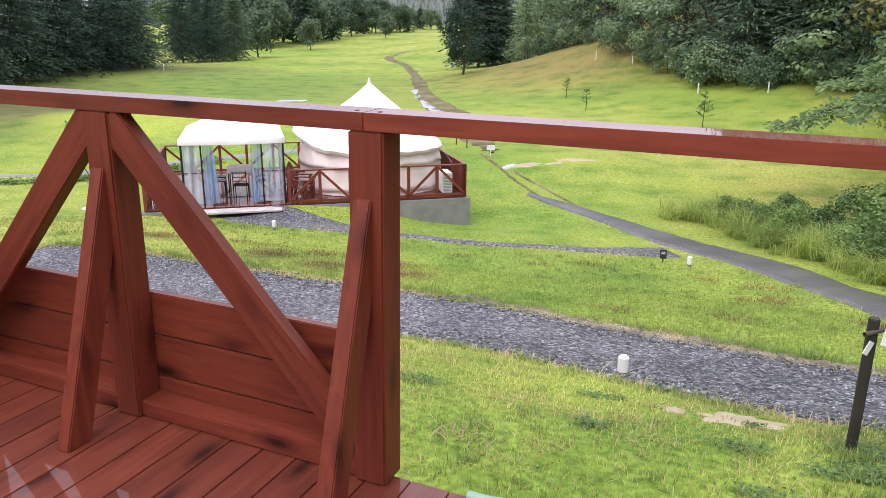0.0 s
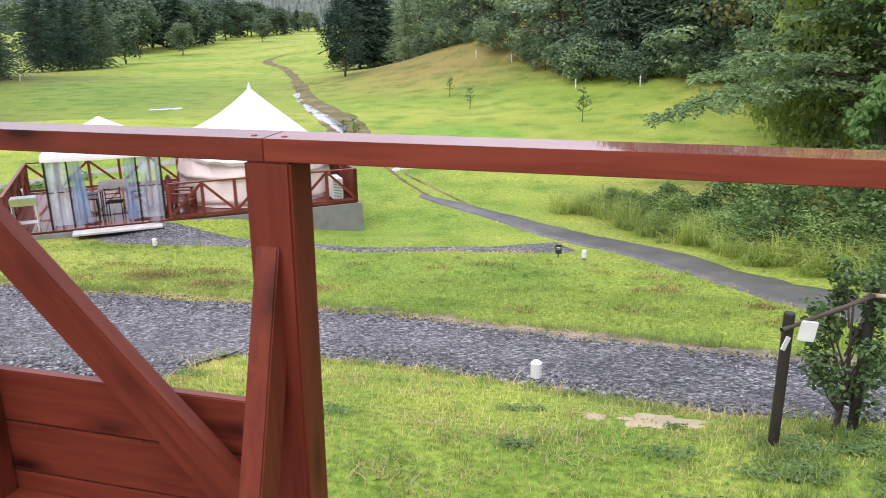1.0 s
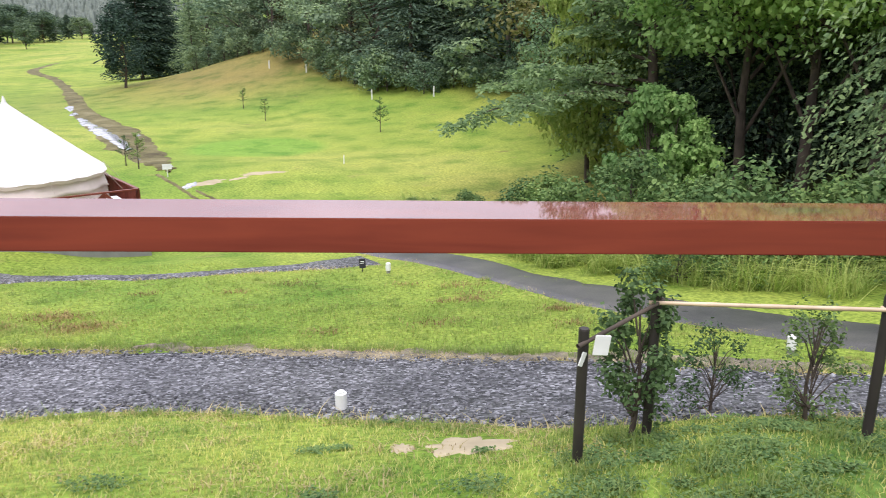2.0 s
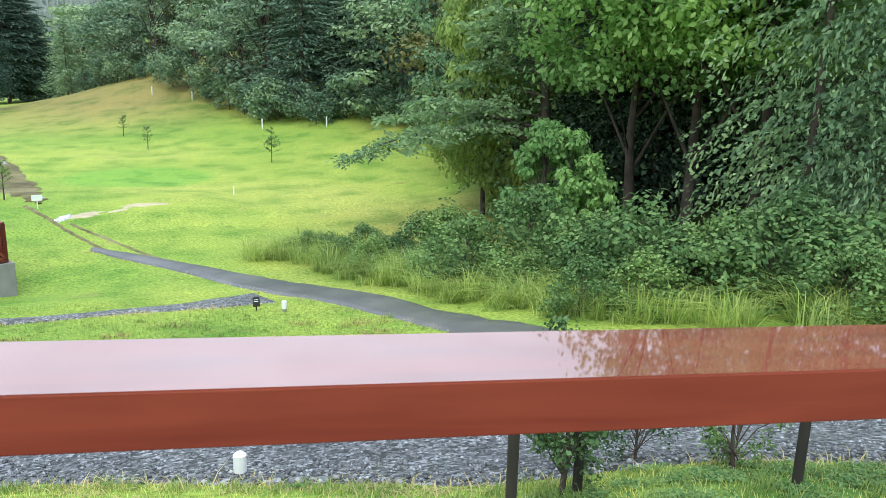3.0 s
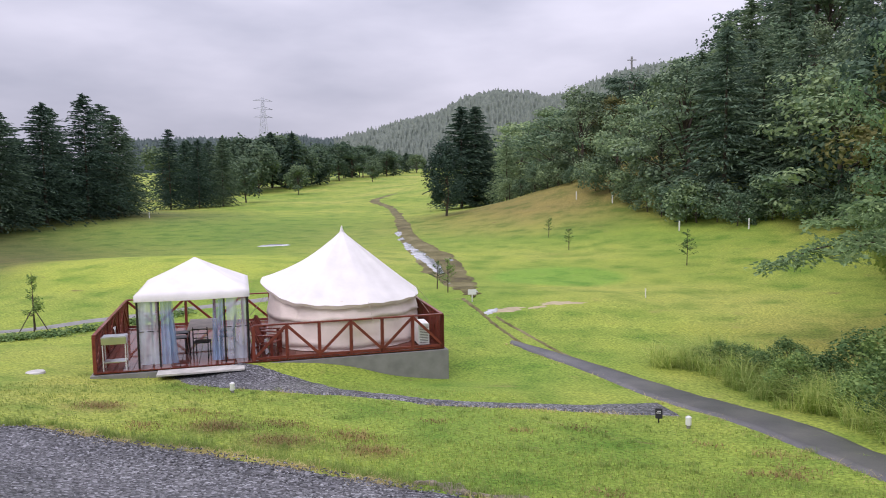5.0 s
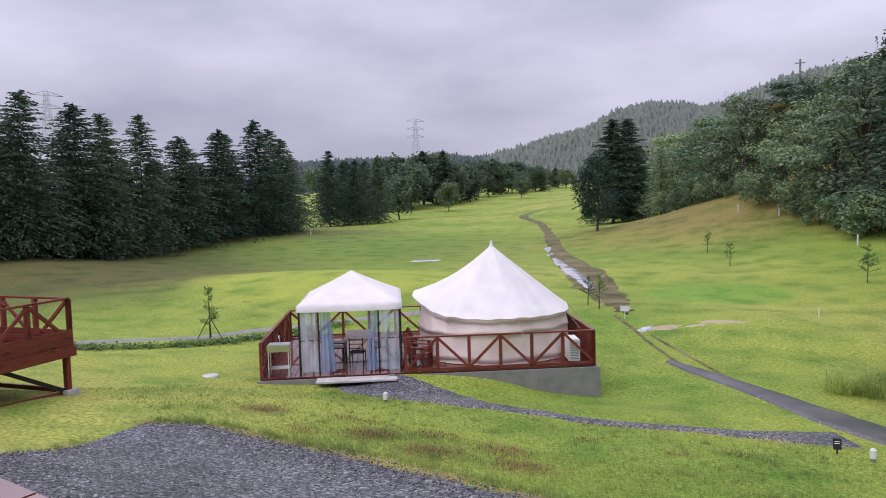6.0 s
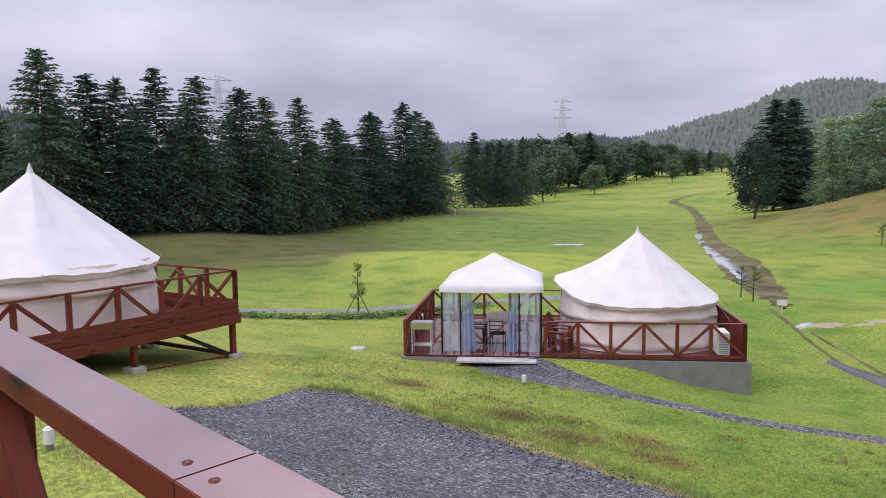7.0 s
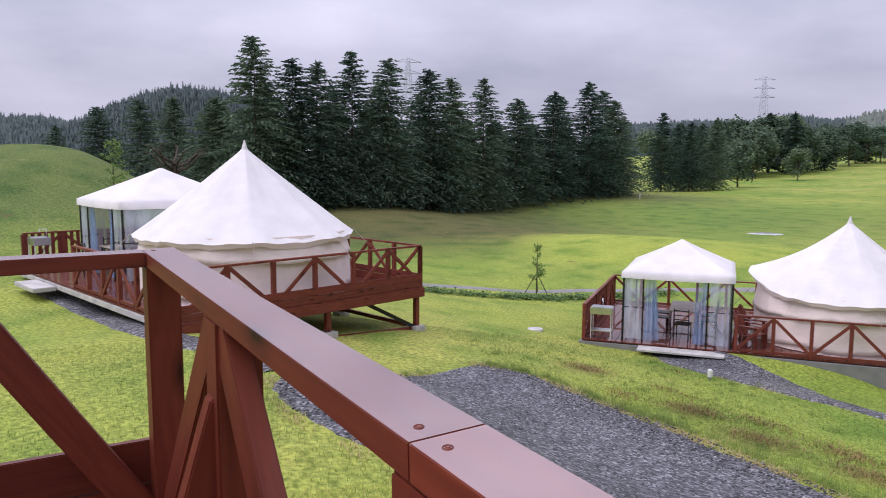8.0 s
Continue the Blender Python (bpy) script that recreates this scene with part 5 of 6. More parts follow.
# bushes and tall grass along the lane
HEDGE = [broad_meshes(1.5, 0.95, 101, BUSH, 0.085, 2600, 0.02, 20, 0.8, (0.22, 0.4)), broad_meshes(1.2, 0.9, 102, BUSH, 0.085, 2200, 0.02, 18, 0.75, (0.22, 0.4))]
lane = spline([(-1.0, 22.2), (0.6, 20.2), (2.2, 17.6), (3.8, 14.6), (5.6, 12.2), (8.2, 9.8), (11.5, 8.0)], 40)
for k in range(40):
    p = lane[int(k * (len(lane) - 1) / 39)]
    off = rng.uniform(-0.2, 2.6) * min(1, 0.25 + k / 16)
    x, y = p[0] + off * 0.7 + rng.uniform(-0.3, 0.3), p[1] + off * 0.72 + rng.uniform(-0.3, 0.3)
    s = (rng.uniform(0.45, 1.0) + 0.22 * off) * min(1.12, 0.36 + k / 26)
    tree("bush", HEDGE[k % 2], planted(x, y, s, rng.uniform(0, 360), 1.1, 0.05), ("bright green leafy bush beside the lane", "dark green bush beside the lane")[k % 2], "bush", "bushes along the lane")


def blades(centres, height, width, rng, lean=0.35, drop=0.0):
    """Narrow grass blades: two faces each, bent over at the tip."""
    n = len(centres)
    a = rng.uniform(0, 2 * math.pi, n)
    d = np.stack([np.cos(a), np.sin(a), 0 * a], 1)
    h = (height * rng.uniform(0.5, 1.25, n))[:, None]
    l = (np.abs(rng.normal(0, lean, n)))[:, None] * h
    side = np.stack([-d[:, 1], d[:, 0], 0 * a], 1) * width * 0.5
    c = np.asarray(centres)
    up = np.array([0, 0, 1.0])
    mid = c + up * h * 0.6 + d * l * 0.4
    tip = c + up * h * (1 - drop) + d * l * 1.3
    v = np.stack([c - side, c + side, mid + side * 0.7, tip, mid - side * 0.7], 1).reshape(-1, 3)
    k = np.arange(n)[:, None] * 5
    return v, (k + np.array([[0, 1, 2, 4]])), (k + np.array([[4, 2, 3]]))


def blade_mesh(name, v, quads, tris, mat):
    verts = np.asarray(v, np.float32)
    me = bpy.data.meshes.new(name)
    me.vertices.add(len(verts))
    me.vertices.foreach_set("co", verts.ravel())
    loops = np.concatenate([quads.ravel(), tris.ravel()]).astype(np.int32)
    me.loops.add(len(loops))
    me.loops.foreach_set("vertex_index", loops)
    starts = np.concatenate([np.arange(len(quads)) * 4, len(quads) * 4 + np.arange(len(tris)) * 3]).astype(np.int32)
    me.polygons.add(len(starts))
    me.polygons.foreach_set("loop_start", starts)
    me.update(calc_edges=True)
    me.validate()
    me.materials.append(mat)
    return me


def inside(poly, x, y):
    poly = np.asarray(poly, float)
    hit = np.zeros(len(x), bool)
    for (ax_, ay), (bx, by) in zip(poly, np.roll(poly, -1, axis=0)):
        cross = ((ay > y) != (by > y)) & (x < (bx - ax_) * (y - ay) / (by - ay + 1e-12) + ax_)
        hit ^= cross
    return hit


drive_poly = np.vstack([spline(GRAVEL_NEAR, 60), spline(GRAVEL_FAR, 60)[::-1]])
path_poly = np.vstack([spline(PATH_NEAR, 60), np.array(ROAD_NEAR[5:0:-1]), [(14, 8), (6, 20)], spline(PATH_FAR, 60)[::-1]])
deck_poly = np.array([(-14.5, 12.8), (-7.0, 18.8), (-11, 24), (-19, 18)])
sand_poly = np.array([(0.45, 3.75), (0.75, 3.6), (1.05, 3.55), (1.35, 3.7), (1.35, 4.1), (1.0, 4.22), (0.45, 4.0)])
rng = np.random.default_rng(5)


def lawn(n, x0, x1, y0, y1, height, width, keep=None):
    x, y = rng.uniform(x0, x1, n), rng.uniform(y0, y1, n)
    clump = np.array([noise.noise(Vector((a * 0.8, b * 0.8, 3.1))) for a, b in zip(x[::8], y[::8])]).repeat(8)[:n]
    ok = ~inside(drive_poly, x, y) & ~inside(path_poly, x, y) & ~inside(deck_poly, x, y) & ~inside(sand_poly, x, y) & (rng.uniform(0, 1, n) < 0.6 + 1.1 * clump)
    if keep is not None:
        ok &= keep(x, y)
    x, y = x[ok], y[ok]
    c = np.stack([x, y, ground_z(x, y) - 0.005], 1)
    tall = 1 + 0.8 * np.clip(clump[ok], -0.5, 1)
    return blades(c, height * tall, width, rng, 0.55)


chunks = [lawn(130000, -4.5, 5.5, 0.35, 5.6, 0.036, 0.006), lawn(50000, -9.5, 6, 6.2, 11, 0.045, 0.010), lawn(45000, -15, 5, 8, 16, 0.05, 0.013), lawn(40000, -12, -1.9, -1.5, 4, 0.04, 0.008)]
for some, blade_mat, said_ in ((chunks[:1], DRY_BLADE, "thin dry straw-tinged lawn below the deck"), (chunks[1:], BLADE, "short wet lawn grass, lime to straw coloured")):
    n0, vs, qs, ts = 0, [], [], []
    for v, q, t in some:
        vs.append(v)
        qs.append(q + n0)
        ts.append(t + n0)
        n0 += len(v)
    tagged(put("grass", blade_mesh("grass", np.vstack(vs), np.vstack(qs), np.vstack(ts), blade_mat)), said_, "grass", kind="stuff")

# taller tufts: along the drive's far edge, by the fence, and pampas by the lane
spots = []
far_edge = spline(GRAVEL_FAR, 80)
for p in far_edge:
    for _ in range(3):
        spots.append((p[0] + rng.uniform(-0.2, 0.2), p[1] + rng.uniform(0.02, 0.34), rng.uniform(0.07, 0.17)))
for p in spline(GRAVEL_NEAR, 90):
    if p[1] > 4.5:
        for _ in range(2):
            spots.append((p[0] + rng.uniform(-0.2, 0.2), p[1] - rng.uniform(0.02, 0.25), rng.uniform(0.05, 0.11)))
for _ in range(60):
    spots.append((rng.uniform(-4, 2.0), rng.uniform(0.8, 5.2), rng.uniform(0.04, 0.08)))
for _ in range(260):
    spots.append((rng.uniform(-14, 4), rng.uniform(8, 14), rng.uniform(0.05, 0.11)))
for _ in range(240):
    spots.append((rng.uniform(1.5, 5.6), rng.uniform(1.2, 4.6), rng.uniform(0.06, 0.13)))
cs, hs = [], []
for x, y, h in spots:
    n = 36
    cs.append(np.stack([x + rng.normal(0, 0.05, n), y + rng.normal(0, 0.05, n)], 1))
    hs.append(np.full(n, h))
cs, hs = np.vstack(cs), np.concatenate(hs)
ok = ~inside(drive_poly, cs[:, 0], cs[:, 1])
cs, hs = cs[ok], hs[ok]
v, q, t = blades(np.c_[cs, ground_z(cs[:, 0], cs[:, 1]) - 0.01], hs, 0.007, rng, 0.5)
tagged(put("grass_tufts", blade_mesh("grass_tufts", v, q, t, TALL)), "taller wet grass tufts along the gravel", "grass", kind="stuff")

cs, hs = [], []
for line, spread, many in ((spline(GRAVEL_FAR, 80), 0.13, 150), (spline(GRAVEL_NEAR, 80), 0.08, 40), (spline(PATH_NEAR, 24), 0.1, 40), (spline(ROAD_NEAR, 40), 0.06, 30)):
    for p in line:
        if rng.uniform() < 0.7:
            n = int(many * rng.uniform(0.3, 1.4))
            cs.append(np.stack([p[0] + rng.normal(0, 0.16, n), p[1] + rng.normal(-0.06, spread, n)], 1))
            hs.append(np.full(n, rng.uniform(0.04, 0.09)))
for _ in range(120):
    n = 50
    cs.append(np.stack([rng.uniform(-4, 2) + rng.normal(0, 0.12, n), rng.uniform(0.6, 5.2) + rng.normal(0, 0.10, n)], 1))
    hs.append(np.full(n, rng.uniform(0.02, 0.05)))
cs, hs = np.vstack(cs), np.concatenate(hs)
v, q, t = blades(np.c_[cs, ground_z(cs[:, 0], cs[:, 1])], hs, 0.009, rng, 1.2, 0.3)
tagged(put("dry_straw", blade_mesh("dry_straw", v, q, t, STRAW)), "dry straw along the gravel edges", "straw", kind="stuff")

cs, hs = [], []
for j in range(26):
    x, y = [(-7.9, 9.85), (-6.3, 9.5), (-11.1, 10.2), (-4.6, 9.6), (-7.0, 10.6), (-5.4, 10.4)][j] if j < 6 else (rng.uniform(-13, 3.5), rng.uniform(8.8, 13.2))
    n, r = (260, 0.30) if j < 6 else (int(rng.uniform(40, 110)), rng.uniform(0.12, 0.28))
    cs.append(np.stack([x + rng.normal(0, r, n), y + rng.normal(0, r * 0.7, n)], 1))
    hs.append(np.full(n, rng.uniform(0.05, 0.08)))
cs, hs = np.vstack(cs), np.concatenate(hs)
ok = ~inside(path_poly, cs[:, 0], cs[:, 1]) & ~inside(drive_poly, cs[:, 0], cs[:, 1])
cs, hs = cs[ok], hs[ok]
v, q, t = blades(np.c_[cs, ground_z(cs[:, 0], cs[:, 1]) + 0.02], hs, 0.015, rng, 1.0, 0.3)
tagged(put("dead_grass", blade_mesh("dead_grass", v, q, t, DEAD)), "brown dead grass in worn spots of the lawn", "grass", kind="stuff")

cs, hs = [], []
for k in range(210):
    p = lane[rng.integers(0, len(lane))]
    off = rng.uniform(-0.6, 1.6)
    x, y, h = p[0] + 0.7 * off + rng.uniform(-0.4, 0.4), p[1] + 0.72 * off + rng.uniform(-0.4, 0.4), rng.uniform(0.3, 0.95)
    n = 70
    cs.append(np.stack([x + rng.normal(0, 0.12, n), y + rng.normal(0, 0.12, n)], 1))
    hs.append(np.full(n, h))
cs, hs = np.vstack(cs), np.concatenate(hs)
v, q, t = blades(np.c_[cs, ground_z(cs[:, 0], cs[:, 1]) - 0.02], hs, 0.016, rng, 0.95, 0.3)
tagged(put("tall_grass", blade_mesh("tall_grass", v, q, t, TALL)), "arching pampas-like grass along the lane", "grass", kind="stuff")

# broad-leaved weeds in the lawn
cs, ns = [], []
for j in range(110):
    x, y, r = (rng.uniform(-3.5, 4), rng.uniform(0.5, 5.0), rng.uniform(0.03, 0.12)) if j < 22 else (rng.uniform(1.6, 4.6), rng.uniform(1.4, 3.6), rng.uniform(0.05, 0.14))
    n = int(260 * r / 0.12)
    d = rng.normal(0, 1, (n, 3)) * [r, r * 0.7, 0.012]
    cs.append(d + [x, y, 0])
    ns.append(np.tile([0, 0, 1.0], (n, 1)))
for _ in range(90):
    k = rng.uniform(0, 1)
    x, y, r = -25.9 + 4.0 * k + rng.normal(0, 0.1) + 0.9, 8 + 16 * k, rng.uniform(0.15, 0.4)
    d = rng.normal(0, 1, (60, 3)) * [r, r, 0.06]
    cs.append(d + [x, y, 0.06])
    ns.append(np.tile([0, 0, 1.0], (60, 1)))
cs, ns = np.vstack(cs), np.vstack(ns)
ok = ~inside(drive_poly, cs[:, 0], cs[:, 1])
cs, ns = cs[ok], ns[ok]
cs[:, 2] = np.abs(cs[:, 2]) + ground_z(cs[:, 0], cs[:, 1]) + 0.02
far_ = (cs[:, 0] < -15)
wv1, wf1 = facing(cs[~far_], ns[~far_], 0.026, 0.02, rng)
wv2, wf2 = facing(cs[far_], ns[far_], 0.12, 0.09, rng)
wv, wf = merged([(wv1, wf1), (wv2, wf2)])
tagged(put("weeds", mesh_arrays("weeds", wv, wf, BUSH)), "low clover and weeds in the lawn", "weeds", kind="stuff")

# loose stones on the drive
n = 26000
x, y = rng.uniform(-11, 8, n), rng.uniform(1.6, 8.6, n)
ok = inside(drive_poly, x, y)
x, y = x[ok], y[ok]
n = len(x)
size = rng.uniform(0.010, 0.028, n) * np.where(rng.uniform(0, 1, n) > 0.93, 1.5, 1)
octa = np.array([(1, 0, 0), (0, 1, 0), (-1, 0, 0), (0, -1, 0), (0, 0, 0.7), (0, 0, -0.6)], float)
jit = octa[None] * rng.uniform(0.55, 1.35, (n, 6, 1)) * size[:, None, None]
ang = rng.uniform(0, 6.28, n)
ca, sa = np.cos(ang)[:, None], np.sin(ang)[:, None]
v = np.stack([ca * jit[..., 0] - sa * jit[..., 1], sa * jit[..., 0] + ca * jit[..., 1], jit[..., 2]], -1)
v += np.stack([x, y, ground_z(x, y) + 0.045], 1)[:, None]
f8 = np.array([(0, 1, 4), (1, 2, 4), (2, 3, 4), (3, 0, 4), (1, 0, 5), (2, 1, 5), (3, 2, 5), (0, 3, 5)])
f = (np.arange(n)[:, None, None] * 6 + f8[None]).reshape(-1, 3)


def pebble():
    m, nn, l, b = shader("loose_stones", 0.6, coat=0.25)
    geo = nn.new("ShaderNodeNewGeometry")
    l.new(ramp(nn, l, geo.outputs["Random Per Island"], (0.0, (0.026, 0.026, 0.029)), (0.8, (0.165, 0.165, 0.172)), (1.0, (0.34, 0.35, 0.37))), b.inputs["Base Color"])
    return m


tagged(put("loose_gravel", mesh_arrays("loose_gravel", v.reshape(-1, 3), f, pebble())), "loose angular grey stones on the drive", "gravel", kind="stuff")

# ---------------------------------------------------------------- fence, shrubs, lamps and small things
fence = root("bamboo_fence", pose(0, 0, 0), "low fence of charred posts and bamboo rails", "fence")
posts = [(1.70, 3.15, -0.33), (2.26, 3.57, -0.23), (3.55, 3.2, -0.15), (4.6, 1.8, -0.05)]
tops_ = []
for x, y, top in posts:
    z = float(ground_z(x, y))
    tube("post", [(x, y, z - 0.1), (x, y, top)], 0.033, DARK_POST, fence, 10)
    bm = bmesh.new()
    bmesh.ops.create_cone(bm, cap_ends=True, segments=10, radius1=0.033, radius2=0.03, depth=0.012)
    part("post_cap", bm, DARK_POST, fence, "", pose(x, y, top + 0.005))
    tops_.append(Vector((x, y, top - 0.07)))
for a, b, pole_mat in zip(tops_[:-1], tops_[1:], (BARK, BAMBOO, BAMBOO)):
    d = (b - a).normalized() * 0.06
    off = Vector((0, -0.035, 0))
    pts = [a - d + off + (b - a + 2 * d) * (k / 12) for k in range(13)]
    tube("bamboo_rail", pts, [0.0135 if k % 3 else 0.0155 for k in range(13)], pole_mat, fence, 10)
a = tops_[0]
sign_bm = box_bm(0.105, 0.012, 0.13, 0.005)
tag_ = root("paper_tag", Matrix.Translation((a.x + 0.10, a.y - 0.05, a.z - 0.01)) @ pose(0, 0, 0, 0, 8, 15), "white wrapped tag hung on the fence corner", "tag")
part("sheet", sign_bm, WHITE_PAINT, tag_)
part("fold", box_bm(0.05, 0.006, 0.09, 0.002), WHITE_PAINT, tag_, "", pose(-0.1, 0.02, -0.1, 0, 20, 30))

SHRUB_LEAF = leaf("shrub_leaves", (0.06, 0.11, 0.045), (0.17, 0.26, 0.105))
SHRUB = [broad_meshes(1.05, 0.24, 111, SHRUB_LEAF, 0.036, 2500, 0.03, 40, 1.3, (0.2, 0.36)), broad_meshes(0.9, 0.32, 112, SHRUB_LEAF, 0.034, 1000, 0.06, 24, 1.0, (0.2, 0.36)), broad_meshes(1.0, 0.29, 113, SHRUB_LEAF, 0.034, 1500, 0.03, 30, 1.2, (0.2, 0.36))]
for x, y, s, k in ((2.16, 3.6, 1.28, 0), (2.95, 4.2, 0.92, 1), (3.4, 3.65, 0.98, 2), (4.3, 2.9, 1.2, 0)):
    tree("shrub", SHRUB[k], planted(x, y, s, 60 * k, 1.0, 0.03), ("upright glossy green shrub by the fence", "thin young shrub by the bamboo rail", "bushy green shrub by the bamboo rail")[k], "shrub", "shrubs along the fence")


def path_lamp(x, y, s=1.0):
    l = root("path_lamp", Matrix.Translation((x, y, float(ground_z(x, y)))) @ Matrix.Diagonal((s, s, s, 1)), "white cylindrical path lamp in the grass", "lamp", "path lamps")
    bm = bmesh.new()
    bmesh.ops.create_cone(bm, cap_ends=True, segments=20, radius1=0.055, radius2=0.055, depth=0.19, matrix=Matrix.Translation((0, 0, 0.145)))
    bmesh.ops.bevel(bm, geom=[e for e in bm.edges if e.is_boundary is False and abs(e.verts[0].co.z - e.verts[1].co.z) < 1e-4], offset=0.02, segments=3, affect="EDGES")
    part("shade", bm, WHITE_PAINT, l, "white opal shade")
    tube("stake", [(0, 0, -0.08), (0, 0, 0.06)], 0.04, CONCRETE, l, 10)
    return l


for x, y in ((-0.07, 5.26), (-0.2, 14.25), (-10.13, 13.06), (5.09, 7.18), (-7.2, 1.87), (-20.6, -1.9)):
    path_lamp(x, y)


def young_tree(x, y, h, label, propped, slim=1.0):
    rng = np.random.default_rng(int(abs(x * 10)))
    t = root("young_tree", Matrix.Translation((x, y, float(ground_z(x, y)))), label, "tree", "young trees")
    limbs = [tube_arrays([(0, 0, -0.1), (0.02, 0, 0.5 * h), (0, 0.02, h)], [0.03, 0.022, 0.006], 6)]
    cs = []
    for k in range(26):
        z0 = h * rng.uniform(0.25, 0.95)
        a, ln = rng.uniform(0, 6.28), slim * (0.28 * h * (1.1 - z0 / h) + 0.1)
        e = np.array([math.cos(a) * ln, math.sin(a) * ln, z0 + 0.4 * ln])
        limbs.append(tube_arrays([(0, 0, z0), e], [0.008, 0.003], 4))
        s = rng.uniform(0.3, 1.1, 26)[:, None]
        cs.append(np.array([0, 0, z0]) * (1 - s) + e * s + rng.normal(0, 0.05 * h * 0.4, (26, 3)))
    c = np.vstack(cs)
    v, f = leaves(c, rng.normal(0, 1, c.shape), 0.035 * h, 0.022 * h, rng)
    tv, tf = merged([x_ for x_ in limbs])
    put("trunk", mesh_arrays("trunk", tv, tf, BARK, True), t)
    put("crown", mesh_arrays("crown", v, f, BUSH), t)
    if propped:
        for a in (0.3, 2.4, 4.5):
            tube("prop", [(0.28 * h * math.cos(a), 0.28 * h * math.sin(a), -0.05), (0.02, 0, 0.42 * h)], 0.02, BARK, t, 5)


young_tree(-23.6, 18.55, 2.25, "slim young tree held by three wooden props", True, 0.55)
young_tree(-2.4, 43.0, 2.1, "leafy young tree alone on the lawn", False)
young_tree(-10.7, 49.7, 1.5, "sparse young tree on the lawn", False)
young_tree(-13.8, 56.2, 1.6, "bare thin sapling on the lawn", False)
young_tree(-11.9, 30.5, 1.6, "young tree beside the muddy track", False)
young_tree(-12.9, 31.6, 1.3, "young tree beside the muddy track", False)
young_tree(-29.5, 3.0, 2.6, "young tree behind the upper deck", False)


def bare_tree(bearing, dist, top):
    """A leafless old tree with crooked spreading limbs."""
    rng = np.random.default_rng(77)
    x, y = at_bearing(bearing, dist)
    g0 = float(ground_z(x, y))
    h = EYE[2] + dist * math.tan(radians(top)) - g0
    t = root("bare_tree", Matrix.Translation((x, y, g0)), "leafless grey tree before the conifers", "tree")
    put("trunk", mesh_arrays("trunk", *tube_arrays([(0, 0, -0.2), (0.1, 0, 0.3 * h), (-0.05, 0.1, 0.6 * h)], [0.3, 0.24, 0.16], 8), BARK, True), t)
    for k in range(11):
        a, z0, ln = k * 2.4, h * (0.42 + 0.018 * k), 0.42 * h * rng.uniform(0.6, 1.1)
        c, s = math.cos(a), math.sin(a)
        limbs = [tube_arrays([(0, 0, z0), (0.4 * ln * c, 0.4 * ln * s, z0 + 0.12 * ln), (0.75 * ln * c, 0.75 * ln * s, z0 + 0.45 * ln), (ln * c, ln * s, z0 + 0.5 * ln)], [0.13, 0.09, 0.06, 0.02], 6)]
        for _ in range(3):
            q = rng.uniform(0.4, 0.9)
            p = np.array([q * ln * c, q * ln * s, z0 + (0.12 + 0.6 * (q - 0.4)) * ln])
            limbs.append(tube_arrays([p, p + rng.normal(0, 0.25, 3) * ln * [1, 1, 0.4] + [0, 0, 0.22 * ln]], [0.045, 0.012], 5))
        put("limb", mesh_arrays("limb", *merged(limbs), BARK, True), t)


bare_tree(79.7, 62, 2.6)


def stake(name, x, y, h, r, mat, label, category, group=""):
    s = root(name, Matrix.Translation((x, y, float(ground_z(x, y)))), label, category, group)
    tube("rod", [(0, 0, -0.1), (0, 0, h)], r, mat, s, 8)
    return s


for b, d in ((9.6, 69), (12.3, 73), (4.7, 56), (-0.1, 54), (44.5, 95), (7.0, 33)):
    x, y = at_bearing(b, d)
    stake("marker_stake", x, y, 0.75 if d > 40 else 0.4, 0.05 if d > 40 else 0.025, WHITE_PAINT, "white boundary stake in the lawn", "stake", "boundary stakes")
sg = stake("lawn_sign", -10.0, 28.6, 0.45, 0.02, WHITE_PAINT, "small white notice board on the lawn", "sign")
part("board", box_bm(0.36, 0.03, 0.22, 0.005), WHITE_PAINT, sg, "", pose(0, 0, 0.42, 0, 0, 20))
lab = stake("plant_label", -0.79, 14.56, 0.12, 0.015, BLACK_METAL, "small black sign with pale bars by the lane", "sign")
part("board", box_bm(0.14, 0.02, 0.2, 0.004), BLACK_METAL, lab, "", pose(0, 0, 0.19, -14, 0, 15))
for k in range(4):
    part("line", box_bm(0.09 - 0.01 * (k % 2), 0.006, 0.012, 0), WHITE_PAINT, lab, "", pose(0.0, -0.013, 0.13 + 0.037 * k, -14, 0, 15))
cover = root("manhole_cover", Matrix.Translation((-16.1, 12.7, float(ground_z(-16.1, 12.7)) + 0.02)), "pale round cover set in the lawn", "cover")
bm = bmesh.new()
bmesh.ops.create_cone(bm, cap_ends=True, segments=24, radius1=0.24, radius2=0.22, depth=0.05)
part("lid", bm, PALE_CONCRETE, cover)


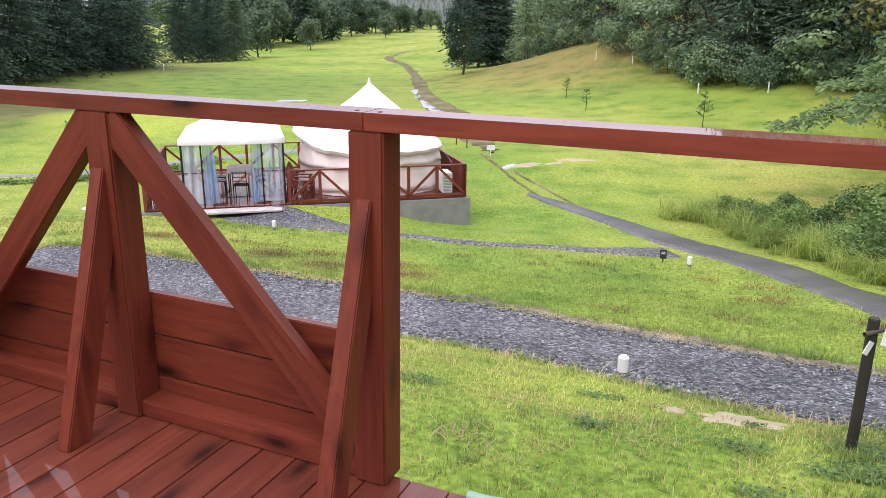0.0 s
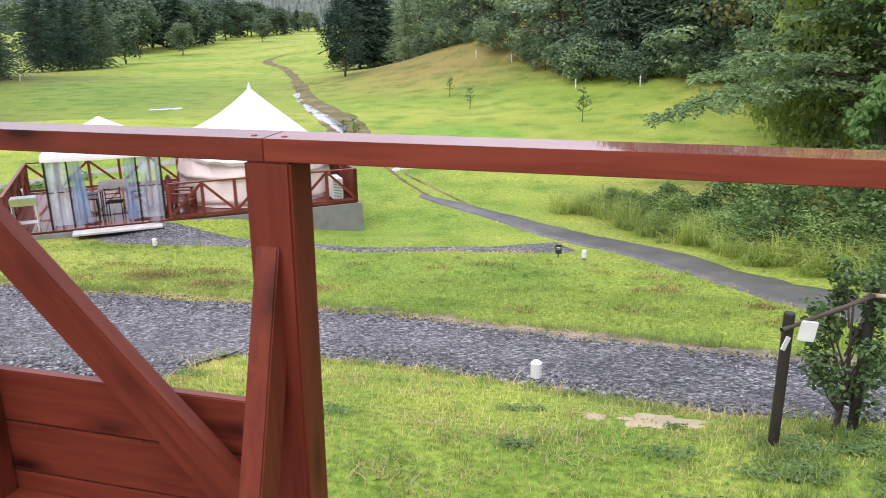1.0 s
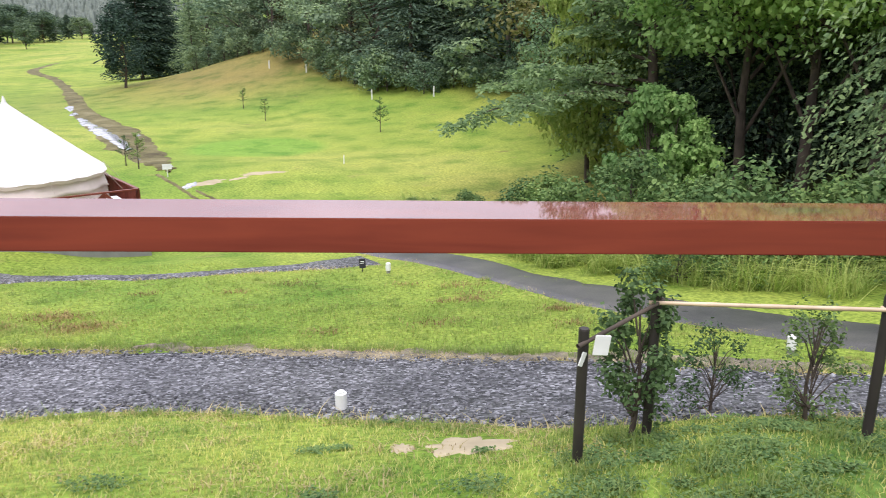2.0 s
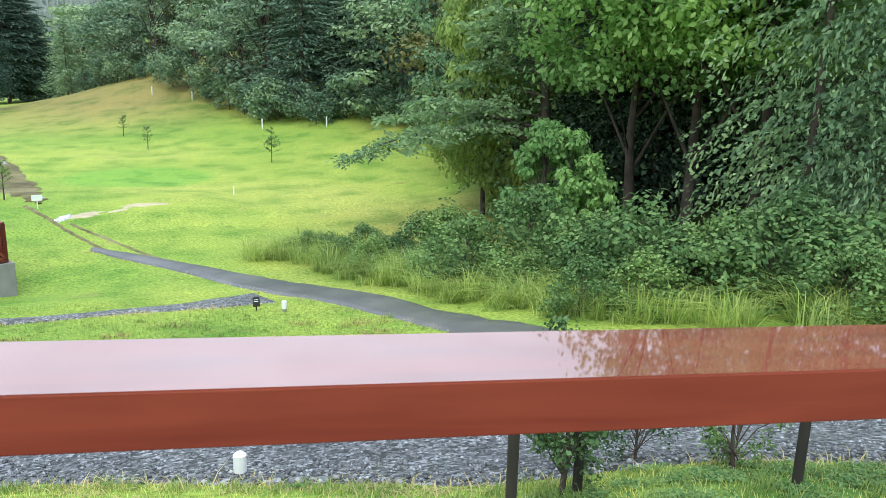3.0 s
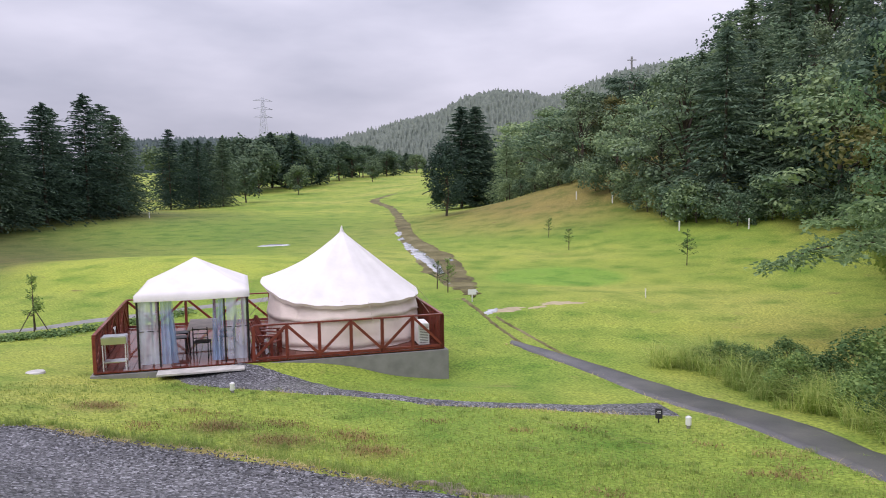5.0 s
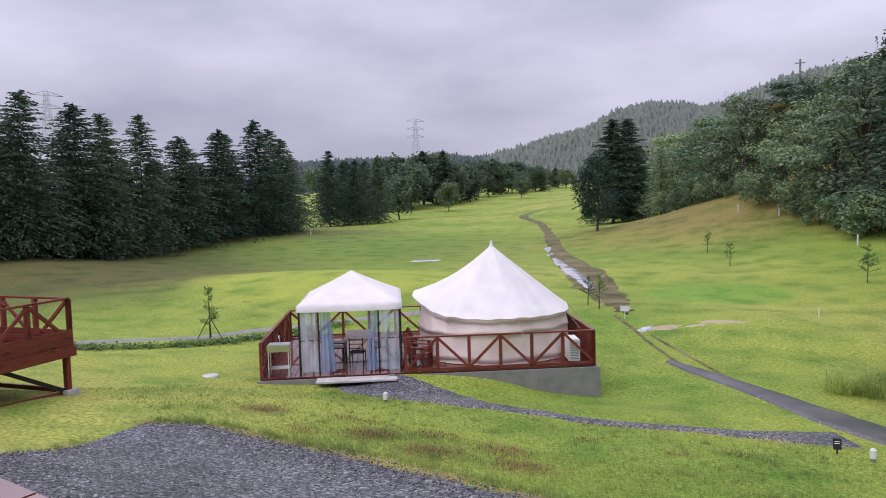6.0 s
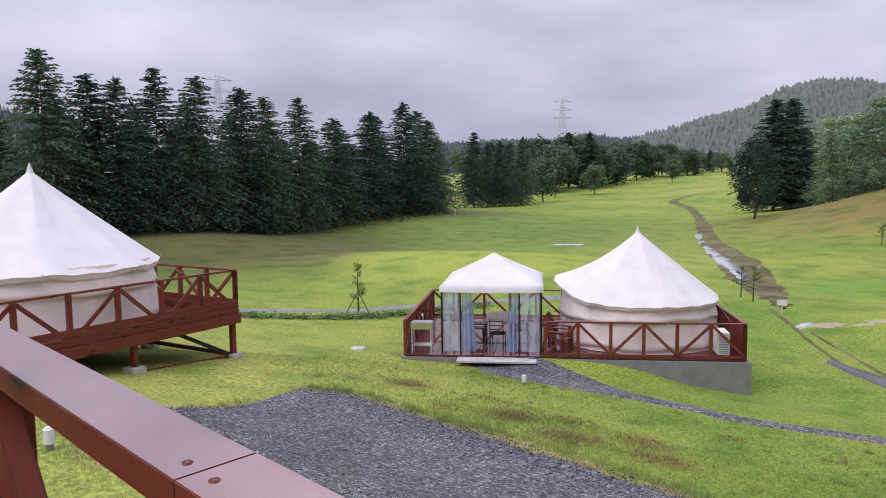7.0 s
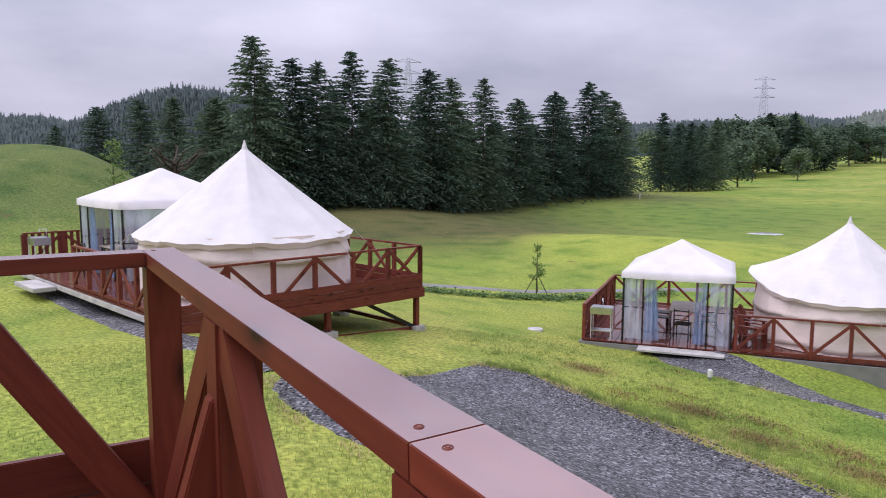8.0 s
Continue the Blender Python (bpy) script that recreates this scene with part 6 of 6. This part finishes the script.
def pylon(bearing, dist, top_elev, arms):
    """A lattice power pylon far off: four legs, cross bracing and arms."""
    x, y = at_bearing(bearing, dist)
    base = float(ground_z(x, y))
    h = EYE[2] + dist * math.tan(radians(top_elev)) - base
    p = root("power_pylon", Matrix.Translation((x, y, base)) @ pose(0, 0, 0, 0, 0, bearing + 20), "grey lattice power pylon on the skyline", "pylon", "power pylons")
    wide = lambda z: 0.075 * h * (1 - z / h) ** 1.2 + 0.012 * h
    r = 0.0022 * h
    for sx, sy in ((1, 1), (1, -1), (-1, -1), (-1, 1)):
        tube("leg", [(sx * wide(z), sy * wide(z), z) for z in np.linspace(0, h, 8)], r * 1.3, LATTICE, p, 4)
    zs = np.linspace(0, h * 0.97, 13)
    for k in range(12):
        for s in (1, -1):
            tube("lacing", [(-s * wide(zs[k]), wide(zs[k]), zs[k]), (s * wide(zs[k + 1]), wide(zs[k + 1]), zs[k + 1])], r, LATTICE, p, 4)
            tube("lacing", [(-s * wide(zs[k]), -wide(zs[k]), zs[k]), (s * wide(zs[k + 1]), -wide(zs[k + 1]), zs[k + 1])], r, LATTICE, p, 4)
    for f_ in arms:
        tube("arm", [(-0.13 * h, 0, f_ * h), (0, 0, (f_ + 0.035) * h), (0.13 * h, 0, f_ * h), (-0.13 * h, 0, f_ * h)], r * 1.2, LATTICE, p, 4)


pylon(36.21, 600, 6.2, (0.95, 0.84, 0.73))
pylon(62.2, 400, 8.05, (0.95, 0.85, 0.75))

# a slim pole that stands over the wood's crest
x, y = at_bearing(8.33, 112)
pole_top = EYE[2] + 112 * math.tan(radians(8.8)) - float(ground_z(x, y))
pole = stake("utility_pole", x, y, pole_top, 0.13, CONCRETE, "slim grey pole standing over the wood's crest", "pole")
part("crossarm", box_bm(1.3, 0.12, 0.12, 0.01), CONCRETE, pole, "", pose(0, 0, pole_top - 0.5, 0, 0, 20))

hose = root("garden_hose", pose(0, 0, 0), "pale green rubber hose lying on the deck's edge", "hose")
tube("pipe", [(0.307, 0.039, 0.018), (0.369, 0.038, 0.018), (0.419, 0.048, 0.018), (0.479, -0.052, 0.018), (0.469, -0.232, 0.018)], 0.017, HOSE, hose, 10)
